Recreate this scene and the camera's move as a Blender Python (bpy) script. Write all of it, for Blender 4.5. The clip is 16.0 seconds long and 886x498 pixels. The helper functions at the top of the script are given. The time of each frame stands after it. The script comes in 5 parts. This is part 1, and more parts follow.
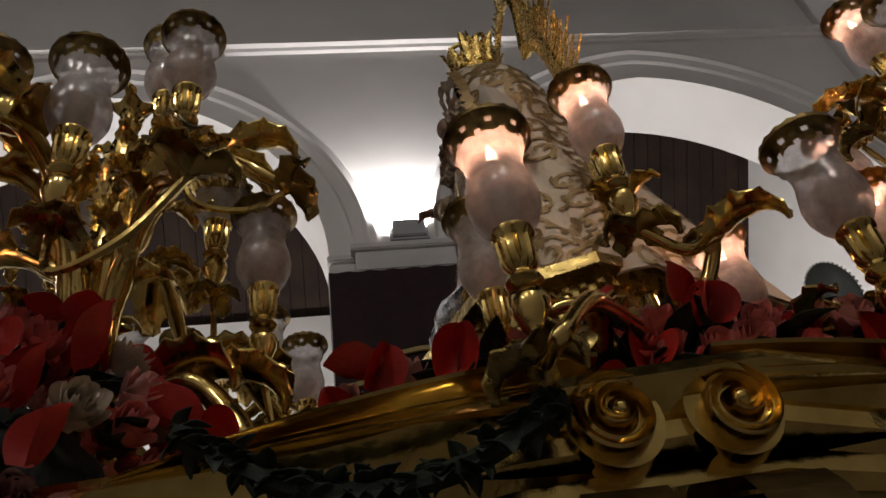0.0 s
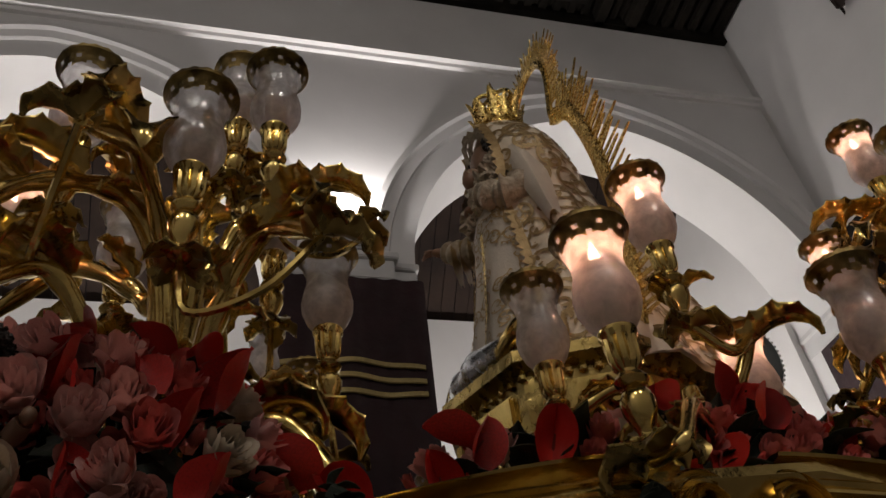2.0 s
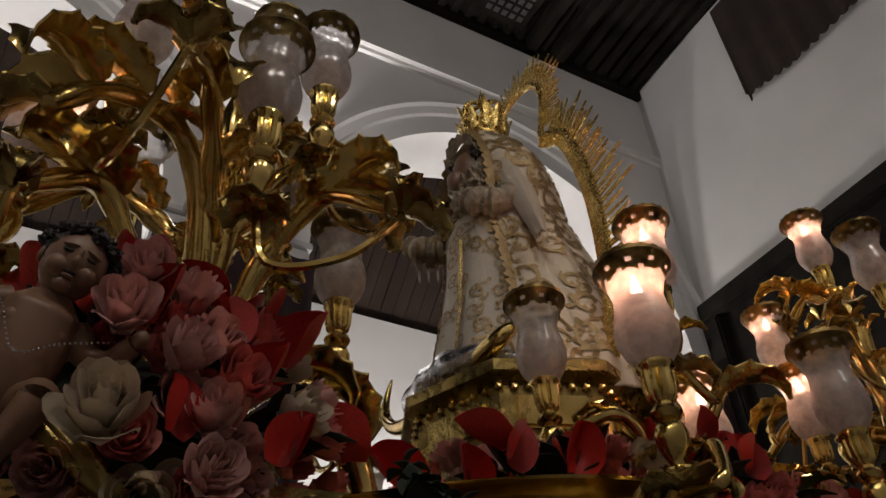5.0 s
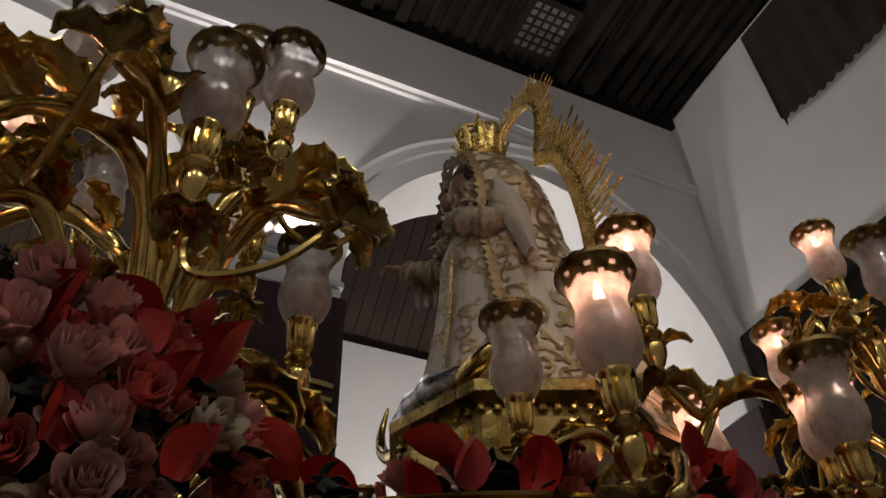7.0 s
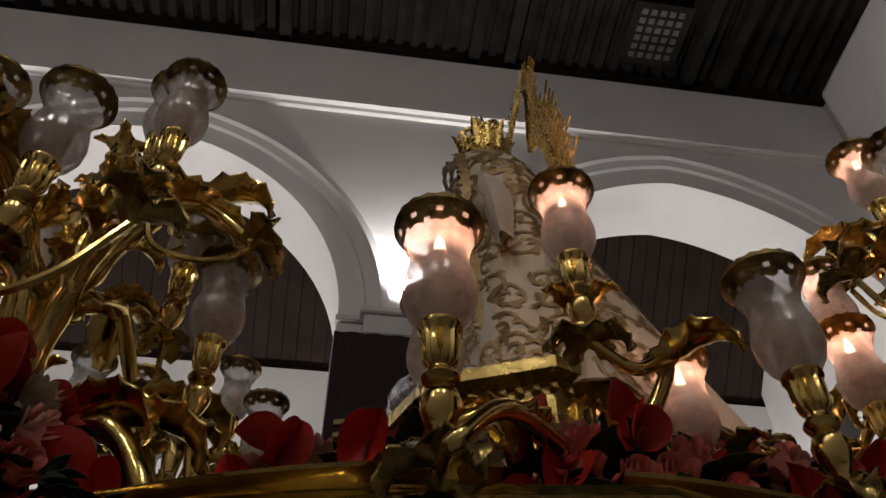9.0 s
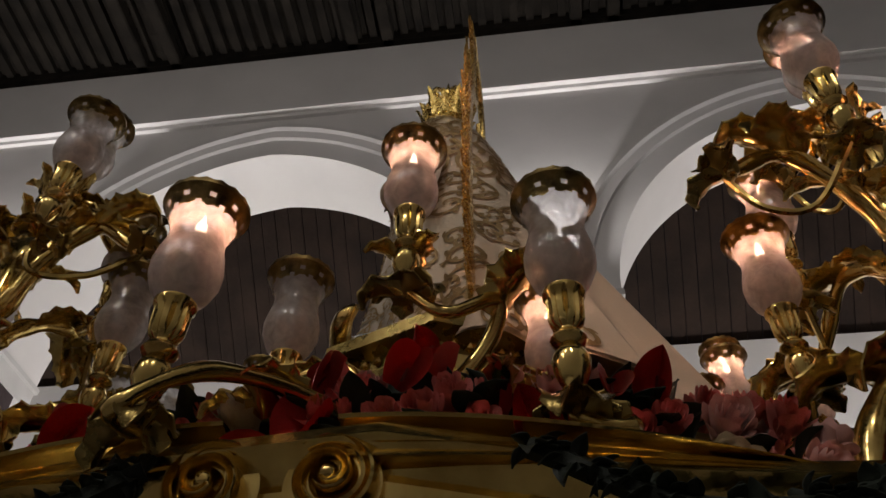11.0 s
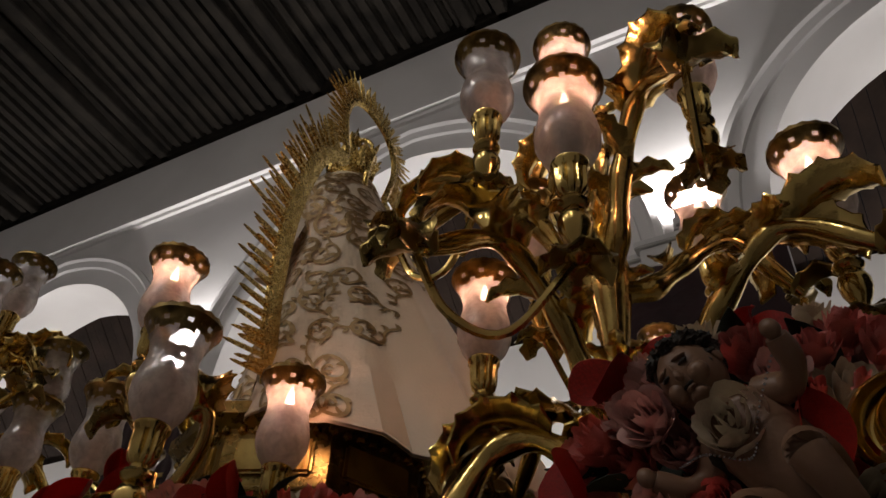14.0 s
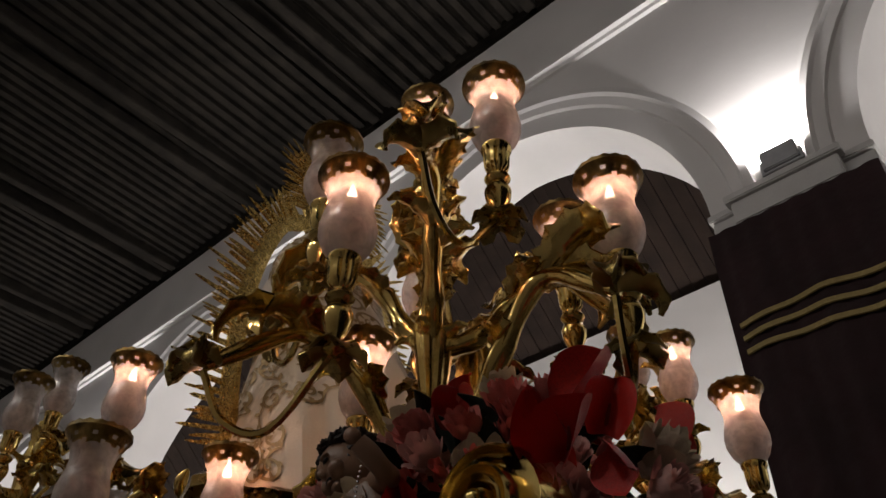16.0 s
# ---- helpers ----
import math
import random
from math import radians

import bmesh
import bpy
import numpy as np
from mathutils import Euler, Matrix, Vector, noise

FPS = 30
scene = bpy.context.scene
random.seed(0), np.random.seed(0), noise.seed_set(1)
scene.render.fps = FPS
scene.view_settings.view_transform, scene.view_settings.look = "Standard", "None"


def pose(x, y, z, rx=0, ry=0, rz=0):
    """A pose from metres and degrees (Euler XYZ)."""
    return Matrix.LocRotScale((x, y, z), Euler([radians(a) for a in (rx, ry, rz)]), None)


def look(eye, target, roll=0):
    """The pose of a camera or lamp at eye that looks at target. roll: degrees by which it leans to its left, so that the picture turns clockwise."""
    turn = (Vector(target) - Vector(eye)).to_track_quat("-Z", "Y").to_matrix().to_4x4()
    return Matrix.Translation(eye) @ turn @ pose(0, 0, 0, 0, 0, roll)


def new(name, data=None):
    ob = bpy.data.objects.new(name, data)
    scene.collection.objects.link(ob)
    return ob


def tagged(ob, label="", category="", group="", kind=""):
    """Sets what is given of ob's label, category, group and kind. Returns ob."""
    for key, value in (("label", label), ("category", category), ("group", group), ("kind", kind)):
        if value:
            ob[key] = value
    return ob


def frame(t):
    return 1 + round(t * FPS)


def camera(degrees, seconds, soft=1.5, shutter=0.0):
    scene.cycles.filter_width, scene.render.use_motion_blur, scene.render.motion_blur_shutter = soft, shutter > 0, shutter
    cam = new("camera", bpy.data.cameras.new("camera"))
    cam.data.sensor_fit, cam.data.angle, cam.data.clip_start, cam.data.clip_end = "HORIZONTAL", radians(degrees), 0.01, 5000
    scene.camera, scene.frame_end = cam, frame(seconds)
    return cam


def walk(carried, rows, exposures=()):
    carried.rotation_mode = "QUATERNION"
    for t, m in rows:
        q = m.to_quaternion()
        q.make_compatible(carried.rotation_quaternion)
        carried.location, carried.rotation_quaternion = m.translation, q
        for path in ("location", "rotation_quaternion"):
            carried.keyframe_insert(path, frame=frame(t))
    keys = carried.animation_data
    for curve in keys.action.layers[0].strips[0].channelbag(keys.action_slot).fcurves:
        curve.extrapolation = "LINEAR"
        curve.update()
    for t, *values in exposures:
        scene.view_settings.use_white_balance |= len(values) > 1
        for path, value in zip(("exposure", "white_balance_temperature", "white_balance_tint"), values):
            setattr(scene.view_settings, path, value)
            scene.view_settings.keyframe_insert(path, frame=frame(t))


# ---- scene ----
cam = camera(57.6, 16.0)
PATH = [
    (0, (0.95, 1.078, 1.523), (1.221, 2.56, 2.838), -10.6),
    (0.5, (0.891, 1.072, 1.533), (1.214, 2.538, 2.855), -9.4),
    (1, (0.82, 1.059, 1.54), (1.185, 2.523, 2.853), -8.4),
    (1.5, (0.74, 1.002, 1.552), (1.198, 2.442, 2.862), -9.1),
    (2, (0.687, 0.991, 1.567), (1.163, 2.429, 2.873), -7.9),
    (2.5, (0.674, 1.002, 1.556), (1.078, 2.454, 2.871), -6.6),
    (3, (0.623, 1.087, 1.554), (1.068, 2.537, 2.859), -5.4),
    (3.5, (0.587, 1.141, 1.569), (1.074, 2.587, 2.861), -5.1),
    (4, (0.513, 1.105, 1.562), (1.051, 2.524, 2.865), -2.5),
    (4.5, (0.457, 1.103, 1.569), (1.156, 2.468, 2.852), -3.3),
    (5, (0.436, 1.066, 1.572), (1.208, 2.399, 2.848), -3.1),
    (7.5, (0.673, 1.067, 1.564), (1.229, 2.401, 2.946), -1.3),
    (8, (0.787, 1.088, 1.556), (1.214, 2.442, 2.964), -0.7),
    (8.5, (0.911, 1.064, 1.55), (1.231, 2.427, 2.978), -0.9),
    (9, (1.056, 1.065, 1.537), (1.263, 2.429, 2.985), -0.7),
    (11.5, (1.747, 1.07, 1.5), (1.423, 2.457, 2.903), 3.8),
    (12, (1.913, 1.037, 1.521), (1.496, 2.412, 2.913), 6.0),
    (12.5, (2.023, 1.069, 1.541), (1.563, 2.435, 2.927), 5.2),
    (13, (2.157, 1.063, 1.554), (1.625, 2.411, 2.933), 5.1),
    (13.5, (2.31, 1.096, 1.598), (1.65, 2.416, 2.948), 6.0),
    (14, (2.449, 1.132, 1.625), (1.701, 2.427, 2.953), 3.5),
    (14.5, (2.583, 1.133, 1.621), (1.757, 2.363, 2.964), 3.8),
    (15, (2.71, 1.195, 1.628), (1.813, 2.385, 2.961), 3.0),
    (15.5, (2.843, 1.162, 1.641), (1.894, 2.34, 2.948), 2.1),
    (16, (2.964, 1.248, 1.657), (1.926, 2.369, 2.948), 1.0),
]
walk(cam, [(t, look(eye, target, roll)) for t, eye, target, roll in PATH],
     [(0, 0.12), (3, 0.12), (5, 0.30), (7.5, 0.10), (9, -0.05), (12.5, 0.0), (14.5, 0.0), (16, 0.05)])

# ---- light ----
world = bpy.data.worlds.new("night")
scene.world = world
world.use_nodes = True
world.node_tree.nodes["Background"].inputs[0].default_value = (0.5, 0.55, 0.7, 1)
world.node_tree.nodes["Background"].inputs[1].default_value = 0.01
FLOOD_W, CANDLE_W, AISLE_W, NAVE_FILL_W = 470.0, 0.66, 175.0, 52.0

# plan
WALL_Y, WALL_T = 7.40, 0.95
PIER_X, BAY = 1.69, 6.92
PIERS = [PIER_X - 3 * BAY, PIER_X - 2 * BAY, PIER_X - BAY, PIER_X, PIER_X + BAY]
HALF_CAP, HALF_MAIN = 0.78, 0.50
SPRING_Z, APEX_Z, CORNICE_Z, EAVE_Z = 7.09, 9.98, 10.85, 12.45
END_X, FAR_X, BACK_Y = 8.22, -26.0, -3.6
AISLE_Y, AISLE_Z = 10.9, 9.05
FX, FY = 1.41, 2.42          # middle of the float
RIM_Z = 1.905


def mat(name, color, rough=0.6, metal=0.0, var=0.12, scale=8.0, bump=0.15, fine=60.0, dark=None, **kw):
    m = bpy.data.materials.new(name)
    m.use_nodes = True
    nt = m.node_tree
    b = nt.nodes["Principled BSDF"]
    tc = nt.nodes.new("ShaderNodeTexCoord")
    n1 = nt.nodes.new("ShaderNodeTexNoise")
    n1.inputs["Scale"].default_value, n1.inputs["Detail"].default_value = scale, 6
    n2 = nt.nodes.new("ShaderNodeTexNoise")
    n2.inputs["Scale"].default_value, n2.inputs["Detail"].default_value = fine, 4
    for n in (n1, n2):
        nt.links.new(tc.outputs["Object"], n.inputs["Vector"])
    info = nt.nodes.new("ShaderNodeObjectInfo")
    add = nt.nodes.new("ShaderNodeMath")
    add.operation = "MULTIPLY_ADD"
    nt.links.new(info.outputs["Random"], add.inputs[0])
    add.inputs[1].default_value = kw.get("each", 0.0)
    nt.links.new(n1.outputs["Fac"], add.inputs[2])
    ramp = nt.nodes.new("ShaderNodeValToRGB")
    d = dark or tuple(c * (1 - 2.2 * var) for c in color)
    ramp.color_ramp.elements[0].position, ramp.color_ramp.elements[1].position = 0.3, 0.72
    ramp.color_ramp.elements[0].color = (*d, 1)
    ramp.color_ramp.elements[1].color = (*color, 1)
    nt.links.new(add.outputs[0], ramp.inputs[0])
    nt.links.new(ramp.outputs[0], b.inputs["Base Color"])
    rr = nt.nodes.new("ShaderNodeMapRange")
    rr.inputs["To Min"].default_value, rr.inputs["To Max"].default_value = max(0.03, rough - 0.1), min(1, rough + 0.12)
    nt.links.new(n2.outputs["Fac"], rr.inputs["Value"])
    nt.links.new(rr.outputs[0], b.inputs["Roughness"])
    b.inputs["Metallic"].default_value = metal
    bp = nt.nodes.new("ShaderNodeBump")
    bp.inputs["Strength"].default_value, bp.inputs["Distance"].default_value = bump, kw.get("depth", 0.01)
    nt.links.new(n2.outputs["Fac"], bp.inputs["Height"])
    nt.links.new(bp.outputs[0], b.inputs["Normal"])
    if "spec" in kw:
        b.inputs["Specular IOR Level"].default_value = kw["spec"]
    if "sheen" in kw:
        b.inputs["Sheen Weight"].default_value = kw["sheen"]
    if "sss" in kw:
        b.inputs["Subsurface Weight"].default_value = kw["sss"]
        b.inputs["Subsurface Radius"].default_value = (0.02, 0.008, 0.004)
    return m


PLASTER = mat("white plaster", (0.74, 0.72, 0.71), 0.85, var=0.05, scale=0.9, bump=0.12, fine=14)
STONE = mat("painted stone", (0.62, 0.61, 0.60), 0.7, var=0.06, scale=3, bump=0.2, fine=30)
TIMBER = mat("dark timber", (0.021, 0.017, 0.013), 0.88, var=0.30, spec=0.15, scale=3, bump=0.5, fine=25)
BOARD = mat("brown ceiling boards", (0.030, 0.018, 0.013), 0.8, spec=0.2, var=0.25, scale=2, bump=0.4, fine=18)
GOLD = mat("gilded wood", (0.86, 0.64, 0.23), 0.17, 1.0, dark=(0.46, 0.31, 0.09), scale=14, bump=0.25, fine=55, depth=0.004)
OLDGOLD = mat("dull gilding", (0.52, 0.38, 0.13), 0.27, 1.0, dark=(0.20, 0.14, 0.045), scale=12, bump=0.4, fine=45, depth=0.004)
# darker copy of the gilding: shade below the rim is in its colour
SHADEGOLD = mat("shade-darkened gilding", (0.22, 0.145, 0.05), 0.36, 1.0, dark=(0.09, 0.06, 0.022), scale=9, bump=0.5, fine=40, depth=0.005)
LACE = mat("openwork gilt metal", (0.40, 0.28, 0.10), 0.35, 1.0, dark=(0.10, 0.07, 0.03), scale=40, bump=0.6, fine=120, depth=0.003)
BRIGHT = mat("bright gilt metal", (0.90, 0.66, 0.24), 0.25, 1.0, dark=(0.5, 0.33, 0.08), scale=60, bump=0.7, fine=160, depth=0.003)
SILVER = mat("silver", (0.75, 0.76, 0.80), 0.25, 1.0, var=0.1, scale=20, bump=0.3, fine=50, depth=0.004)
VELVET = mat("maroon velvet", (0.028, 0.007, 0.009), 0.9, var=0.2, scale=2.5, bump=0.3, fine=9, sheen=0.25, depth=0.03)
BAND = mat("gold braid", (0.42, 0.32, 0.12), 0.5, 0.3, scale=30, bump=0.5, fine=150)
WAX = mat("white wax", (0.80, 0.68, 0.58), 0.5, var=0.08, scale=30, bump=0.25, fine=60, sss=0.4)
RED = mat("red anthurium", (0.62, 0.030, 0.020), 0.33, var=0.2, scale=20, bump=0.3, fine=70, depth=0.004, each=0.3)
SPADIX = mat("dark spadix", (0.30, 0.03, 0.02), 0.6, scale=60, bump=0.6, fine=150)
PINK = mat("pink rose petals", (0.84, 0.30, 0.26), 0.55, dark=(0.66, 0.15, 0.13), scale=22, bump=0.2, fine=60, each=0.35)
PALE = mat("pale pink rose petals", (0.88, 0.56, 0.50), 0.55, dark=(0.76, 0.38, 0.34), scale=22, bump=0.2, fine=60, each=0.35)
IVORY = mat("ivory rose petals", (0.82, 0.72, 0.56), 0.55, dark=(0.70, 0.52, 0.40), scale=22, bump=0.2, fine=60, each=0.3)
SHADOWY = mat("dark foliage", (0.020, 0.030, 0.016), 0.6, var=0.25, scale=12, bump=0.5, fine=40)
SKIN = mat("painted wood flesh", (0.28, 0.155, 0.092), 0.4, var=0.1, scale=12, bump=0.1, fine=50)
HAIR = mat("dark brown carved hair", (0.030, 0.018, 0.012), 0.5, var=0.25, scale=25, bump=0.8, fine=60)
FLOODBOX = mat("grey lamp housing", (0.45, 0.46, 0.48), 0.5, var=0.06, scale=10)
FLOOR = mat("stone floor", (0.28, 0.25, 0.22), 0.4, var=0.12, scale=2, bump=0.1, fine=20)
LATTICE = mat("lattice openings, pale light painted grey", (0.10, 0.095, 0.09), 0.7, var=0.25, scale=9, bump=0.3, fine=30)
SLATE = mat("dark grey-green enamel", (0.07, 0.08, 0.075), 0.45, var=0.2, scale=8, bump=0.3, fine=30)
LACEC = mat("aged cream lace", (0.58, 0.49, 0.37), 0.75, dark=(0.24, 0.19, 0.13), scale=34, bump=0.9, fine=110, depth=0.006)
LINING = mat("cream satin lining", (0.66, 0.57, 0.46), 0.45, var=0.10, scale=6, bump=0.15, fine=40, sheen=0.2)
DARKCLOTH = mat("dark brown cloth", (0.045, 0.028, 0.022), 0.8, var=0.2, scale=3, bump=0.3, fine=20)


def flame_material():
    m = bpy.data.materials.new("candle flame")
    m.use_nodes = True
    nt = m.node_tree
    nt.nodes.remove(nt.nodes["Principled BSDF"])
    e = nt.nodes.new("ShaderNodeEmission")
    e.inputs[0].default_value, e.inputs[1].default_value = (1.0, 0.60, 0.38, 1), 14.0
    nt.links.new(e.outputs[0], nt.nodes["Material Output"].inputs[0])
    return m


def glass_material():
    """Frosted, etched lamp glass: clear, scattering and glossy at once."""
    m = bpy.data.materials.new("etched frosted glass")
    m.use_nodes = True
    nt = m.node_tree
    nt.nodes.remove(nt.nodes["Principled BSDF"])
    tc = nt.nodes.new("ShaderNodeTexCoord")
    n = nt.nodes.new("ShaderNodeTexNoise")
    n.inputs["Scale"].default_value, n.inputs["Detail"].default_value = 55, 5
    n.inputs["Distortion"].default_value = 0.4
    nt.links.new(tc.outputs["Object"], n.inputs["Vector"])
    clear = nt.nodes.new("ShaderNodeBsdfTransparent")
    clear.inputs[0].default_value = (0.93, 0.92, 0.94, 1)
    tl = nt.nodes.new("ShaderNodeBsdfTranslucent")
    tl.inputs[0].default_value = (0.74, 0.65, 0.61, 1)
    df = nt.nodes.new("ShaderNodeBsdfDiffuse")
    df.inputs[0].default_value = (0.56, 0.54, 0.50, 1)
    gl = nt.nodes.new("ShaderNodeBsdfGlossy")
    gl.inputs["Roughness"].default_value = 0.16
    frost = nt.nodes.new("ShaderNodeMixShader")
    frost.inputs[0].default_value = 0.35
    nt.links.new(tl.outputs[0], frost.inputs[1])
    nt.links.new(df.outputs[0], frost.inputs[2])
    ramp = nt.nodes.new("ShaderNodeMapRange")
    ramp.inputs["From Min"].default_value, ramp.inputs["From Max"].default_value = 0.30, 0.70
    ramp.inputs["To Min"].default_value, ramp.inputs["To Max"].default_value = 0.55, 0.90
    nt.links.new(n.outputs["Fac"], ramp.inputs["Value"])
    a = nt.nodes.new("ShaderNodeMixShader")
    sep = nt.nodes.new("ShaderNodeSeparateXYZ")
    nt.links.new(tc.outputs["Object"], sep.inputs[0])
    up = nt.nodes.new("ShaderNodeMapRange")
    up.inputs["From Min"].default_value, up.inputs["From Max"].default_value = 0.070, 0.125
    up.inputs["To Min"].default_value, up.inputs["To Max"].default_value = 1.0, 0.78
    nt.links.new(sep.outputs[2], up.inputs["Value"])
    thin = nt.nodes.new("ShaderNodeMath")
    thin.operation = "MULTIPLY"
    nt.links.new(ramp.outputs[0], thin.inputs[0])
    nt.links.new(up.outputs[0], thin.inputs[1])
    nt.links.new(thin.outputs[0], a.inputs[0])
    nt.links.new(clear.outputs[0], a.inputs[1])
    nt.links.new(frost.outputs[0], a.inputs[2])
    fr = nt.nodes.new("ShaderNodeFresnel")
    fr.inputs[0].default_value = 1.35
    bp = nt.nodes.new("ShaderNodeBump")
    bp.inputs["Strength"].default_value, bp.inputs["Distance"].default_value = 0.5, 0.004
    nt.links.new(n.outputs["Fac"], bp.inputs["Height"])
    nt.links.new(bp.outputs[0], gl.inputs["Normal"])
    nt.links.new(bp.outputs[0], fr.inputs["Normal"])
    nt.links.new(bp.outputs[0], df.inputs["Normal"])
    out = nt.nodes.new("ShaderNodeMixShader")
    low = nt.nodes.new("ShaderNodeMath")
    low.operation = "MULTIPLY"
    low.inputs[1].default_value = 0.30
    low.use_clamp = True
    nt.links.new(fr.outputs[0], low.inputs[0])
    sheen = nt.nodes.new("ShaderNodeMath")
    sheen.operation = "MINIMUM"
    sheen.inputs[1].default_value = 0.16
    nt.links.new(low.outputs[0], sheen.inputs[0])
    nt.links.new(sheen.outputs[0], out.inputs[0])
    nt.links.new(a.outputs[0], out.inputs[1])
    nt.links.new(gl.outputs[0], out.inputs[2])
    nt.links.new(out.outputs[0], nt.nodes["Material Output"].inputs[0])
    return m


def brocade_material(name, cloth, thread, scale, amount, plain_from=None):
    """Cream cloth with raised gold embroidery in curling stems."""
    m = bpy.data.materials.new(name)
    m.use_nodes = True
    nt = m.node_tree
    b = nt.nodes["Principled BSDF"]
    tc = nt.nodes.new("ShaderNodeTexCoord")
    w = nt.nodes.new("ShaderNodeTexNoise")
    w.inputs["Scale"].default_value = scale * 0.6
    nt.links.new(tc.outputs["Object"], w.inputs["Vector"])
    vm = nt.nodes.new("ShaderNodeVectorMath")
    vm.operation = "MULTIPLY_ADD"
    nt.links.new(w.outputs["Color"], vm.inputs[0])
    vm.inputs[1].default_value = (0.16, 0.16, 0.16)
    nt.links.new(tc.outputs["Object"], vm.inputs[2])
    wave = nt.nodes.new("ShaderNodeTexWave")
    wave.wave_type, wave.rings_direction = "RINGS", "SPHERICAL"
    vor = nt.nodes.new("ShaderNodeTexVoronoi")
    vor.feature = "F1"
    vor.inputs["Scale"].default_value = scale
    nt.links.new(vm.outputs[0], vor.inputs["Vector"])
    sin = nt.nodes.new("ShaderNodeMath")
    sin.operation = "MULTIPLY"
    sin.inputs[1].default_value = 17.0
    nt.links.new(vor.outputs["Distance"], sin.inputs[0])
    s2 = nt.nodes.new("ShaderNodeMath")
    s2.operation = "SINE"
    nt.links.new(sin.outputs[0], s2.inputs[0])
    n2 = nt.nodes.new("ShaderNodeTexNoise")
    n2.inputs["Scale"].default_value, n2.inputs["Detail"].default_value = scale * 2.2, 3
    nt.links.new(tc.outputs["Object"], n2.inputs["Vector"])
    mul = nt.nodes.new("ShaderNodeMath")
    mul.operation = "MULTIPLY"
    nt.links.new(s2.outputs[0], mul.inputs[0])
    nt.links.new(n2.outputs["Fac"], mul.inputs[1])
    mask = nt.nodes.new("ShaderNodeMapRange")
    mask.inputs["From Min"].default_value, mask.inputs["From Max"].default_value = amount, amount + 0.06
    nt.links.new(mul.outputs[0], mask.inputs["Value"])
    nt.nodes.remove(wave)
    if plain_from is not None:
        sx = nt.nodes.new("ShaderNodeSeparateXYZ")
        nt.links.new(tc.outputs["Object"], sx.inputs[0])
        edge = nt.nodes.new("ShaderNodeMapRange")
        edge.inputs["From Min"].default_value, edge.inputs["From Max"].default_value = plain_from, plain_from + 0.01
        edge.inputs["To Min"].default_value, edge.inputs["To Max"].default_value = 1.0, 0.0
        nt.links.new(sx.outputs[0], edge.inputs["Value"])
        cut = nt.nodes.new("ShaderNodeMath")
        cut.operation = "MULTIPLY"
        nt.links.new(mask.outputs[0], cut.inputs[0])
        nt.links.new(edge.outputs[0], cut.inputs[1])
        mask = cut
    mix = nt.nodes.new("ShaderNodeMix")
    mix.data_type = "RGBA"
    mix.inputs[6].default_value, mix.inputs[7].default_value = (*cloth, 1), (*thread, 1)
    nt.links.new(mask.outputs[0], mix.inputs[0])
    nt.links.new(mix.outputs[2], b.inputs["Base Color"])
    mm = nt.nodes.new("ShaderNodeMath")
    mm.operation = "MULTIPLY"
    mm.inputs[1].default_value = 0.55
    nt.links.new(mask.outputs[0], mm.inputs[0])
    nt.links.new(mm.outputs[0], b.inputs["Metallic"])
    b.inputs["Roughness"].default_value = 0.5
    weave = nt.nodes.new("ShaderNodeTexNoise")
    weave.inputs["Scale"].default_value = 160
    nt.links.new(tc.outputs["Object"], weave.inputs["Vector"])
    ad = nt.nodes.new("ShaderNodeMath")
    ad.operation = "MULTIPLY_ADD"
    ad.inputs[1].default_value = 0.35
    nt.links.new(weave.outputs["Fac"], ad.inputs[0])
    nt.links.new(mask.outputs[0], ad.inputs[2])
    bp = nt.nodes.new("ShaderNodeBump")
    bp.inputs["Strength"].default_value, bp.inputs["Distance"].default_value = 0.6, 0.004
    nt.links.new(ad.outputs[0], bp.inputs["Height"])
    nt.links.new(bp.outputs[0], b.inputs["Normal"])
    return m


FLAME = flame_material()
GLASS = glass_material()
MANTLE = brocade_material("cream mantle embroidered in gold", (0.76, 0.64, 0.48), (0.40, 0.25, 0.10), 13.0, 2.0, 0.25)
ROBE = brocade_material("cream robe embroidered in gold", (0.56, 0.49, 0.40), (0.30, 0.21, 0.09), 18.0, 2.0)
THREAD = mat("gold embroidery thread", (0.42, 0.29, 0.13), 0.42, 0.5, dark=(0.28, 0.18, 0.075), scale=60, bump=0.5, fine=260, depth=0.002)


# ---- mesh helpers ----
def mesh_of(name, bm, *materials):
    me = bpy.data.meshes.new(name)
    bmesh.ops.recalc_face_normals(bm, faces=bm.faces)
    for f in bm.faces:
        f.smooth = True
    bm.to_mesh(me)
    bm.free()
    for m in materials:
        me.materials.append(m)
    me.set_sharp_from_angle(angle=radians(38))
    return me


def hang(name, me, parent, m=None, label=""):
    """A mesh as one part under a thing."""
    ob = new(name, me)
    ob.parent = parent
    if m is not None:
        ob.matrix_basis = m
    return tagged(ob, label) if label else ob


def part(name, bm, material, parent, label="", m=None):
    return hang(name, mesh_of(name, bm, material), parent, m, label)


def thing(name, m, label, category, group="", kind=""):
    ob = new(name)
    ob.empty_display_size = 0.05
    ob.matrix_basis = m
    return tagged(ob, label, category, group, kind)


def solid(name, bm, material, label, category, kind="", group="", m=None):
    ob = new(name, mesh_of(name, bm, *(material if isinstance(material, tuple) else (material,))))
    if m is not None:
        ob.matrix_basis = m
    return tagged(ob, label, category, group, kind)


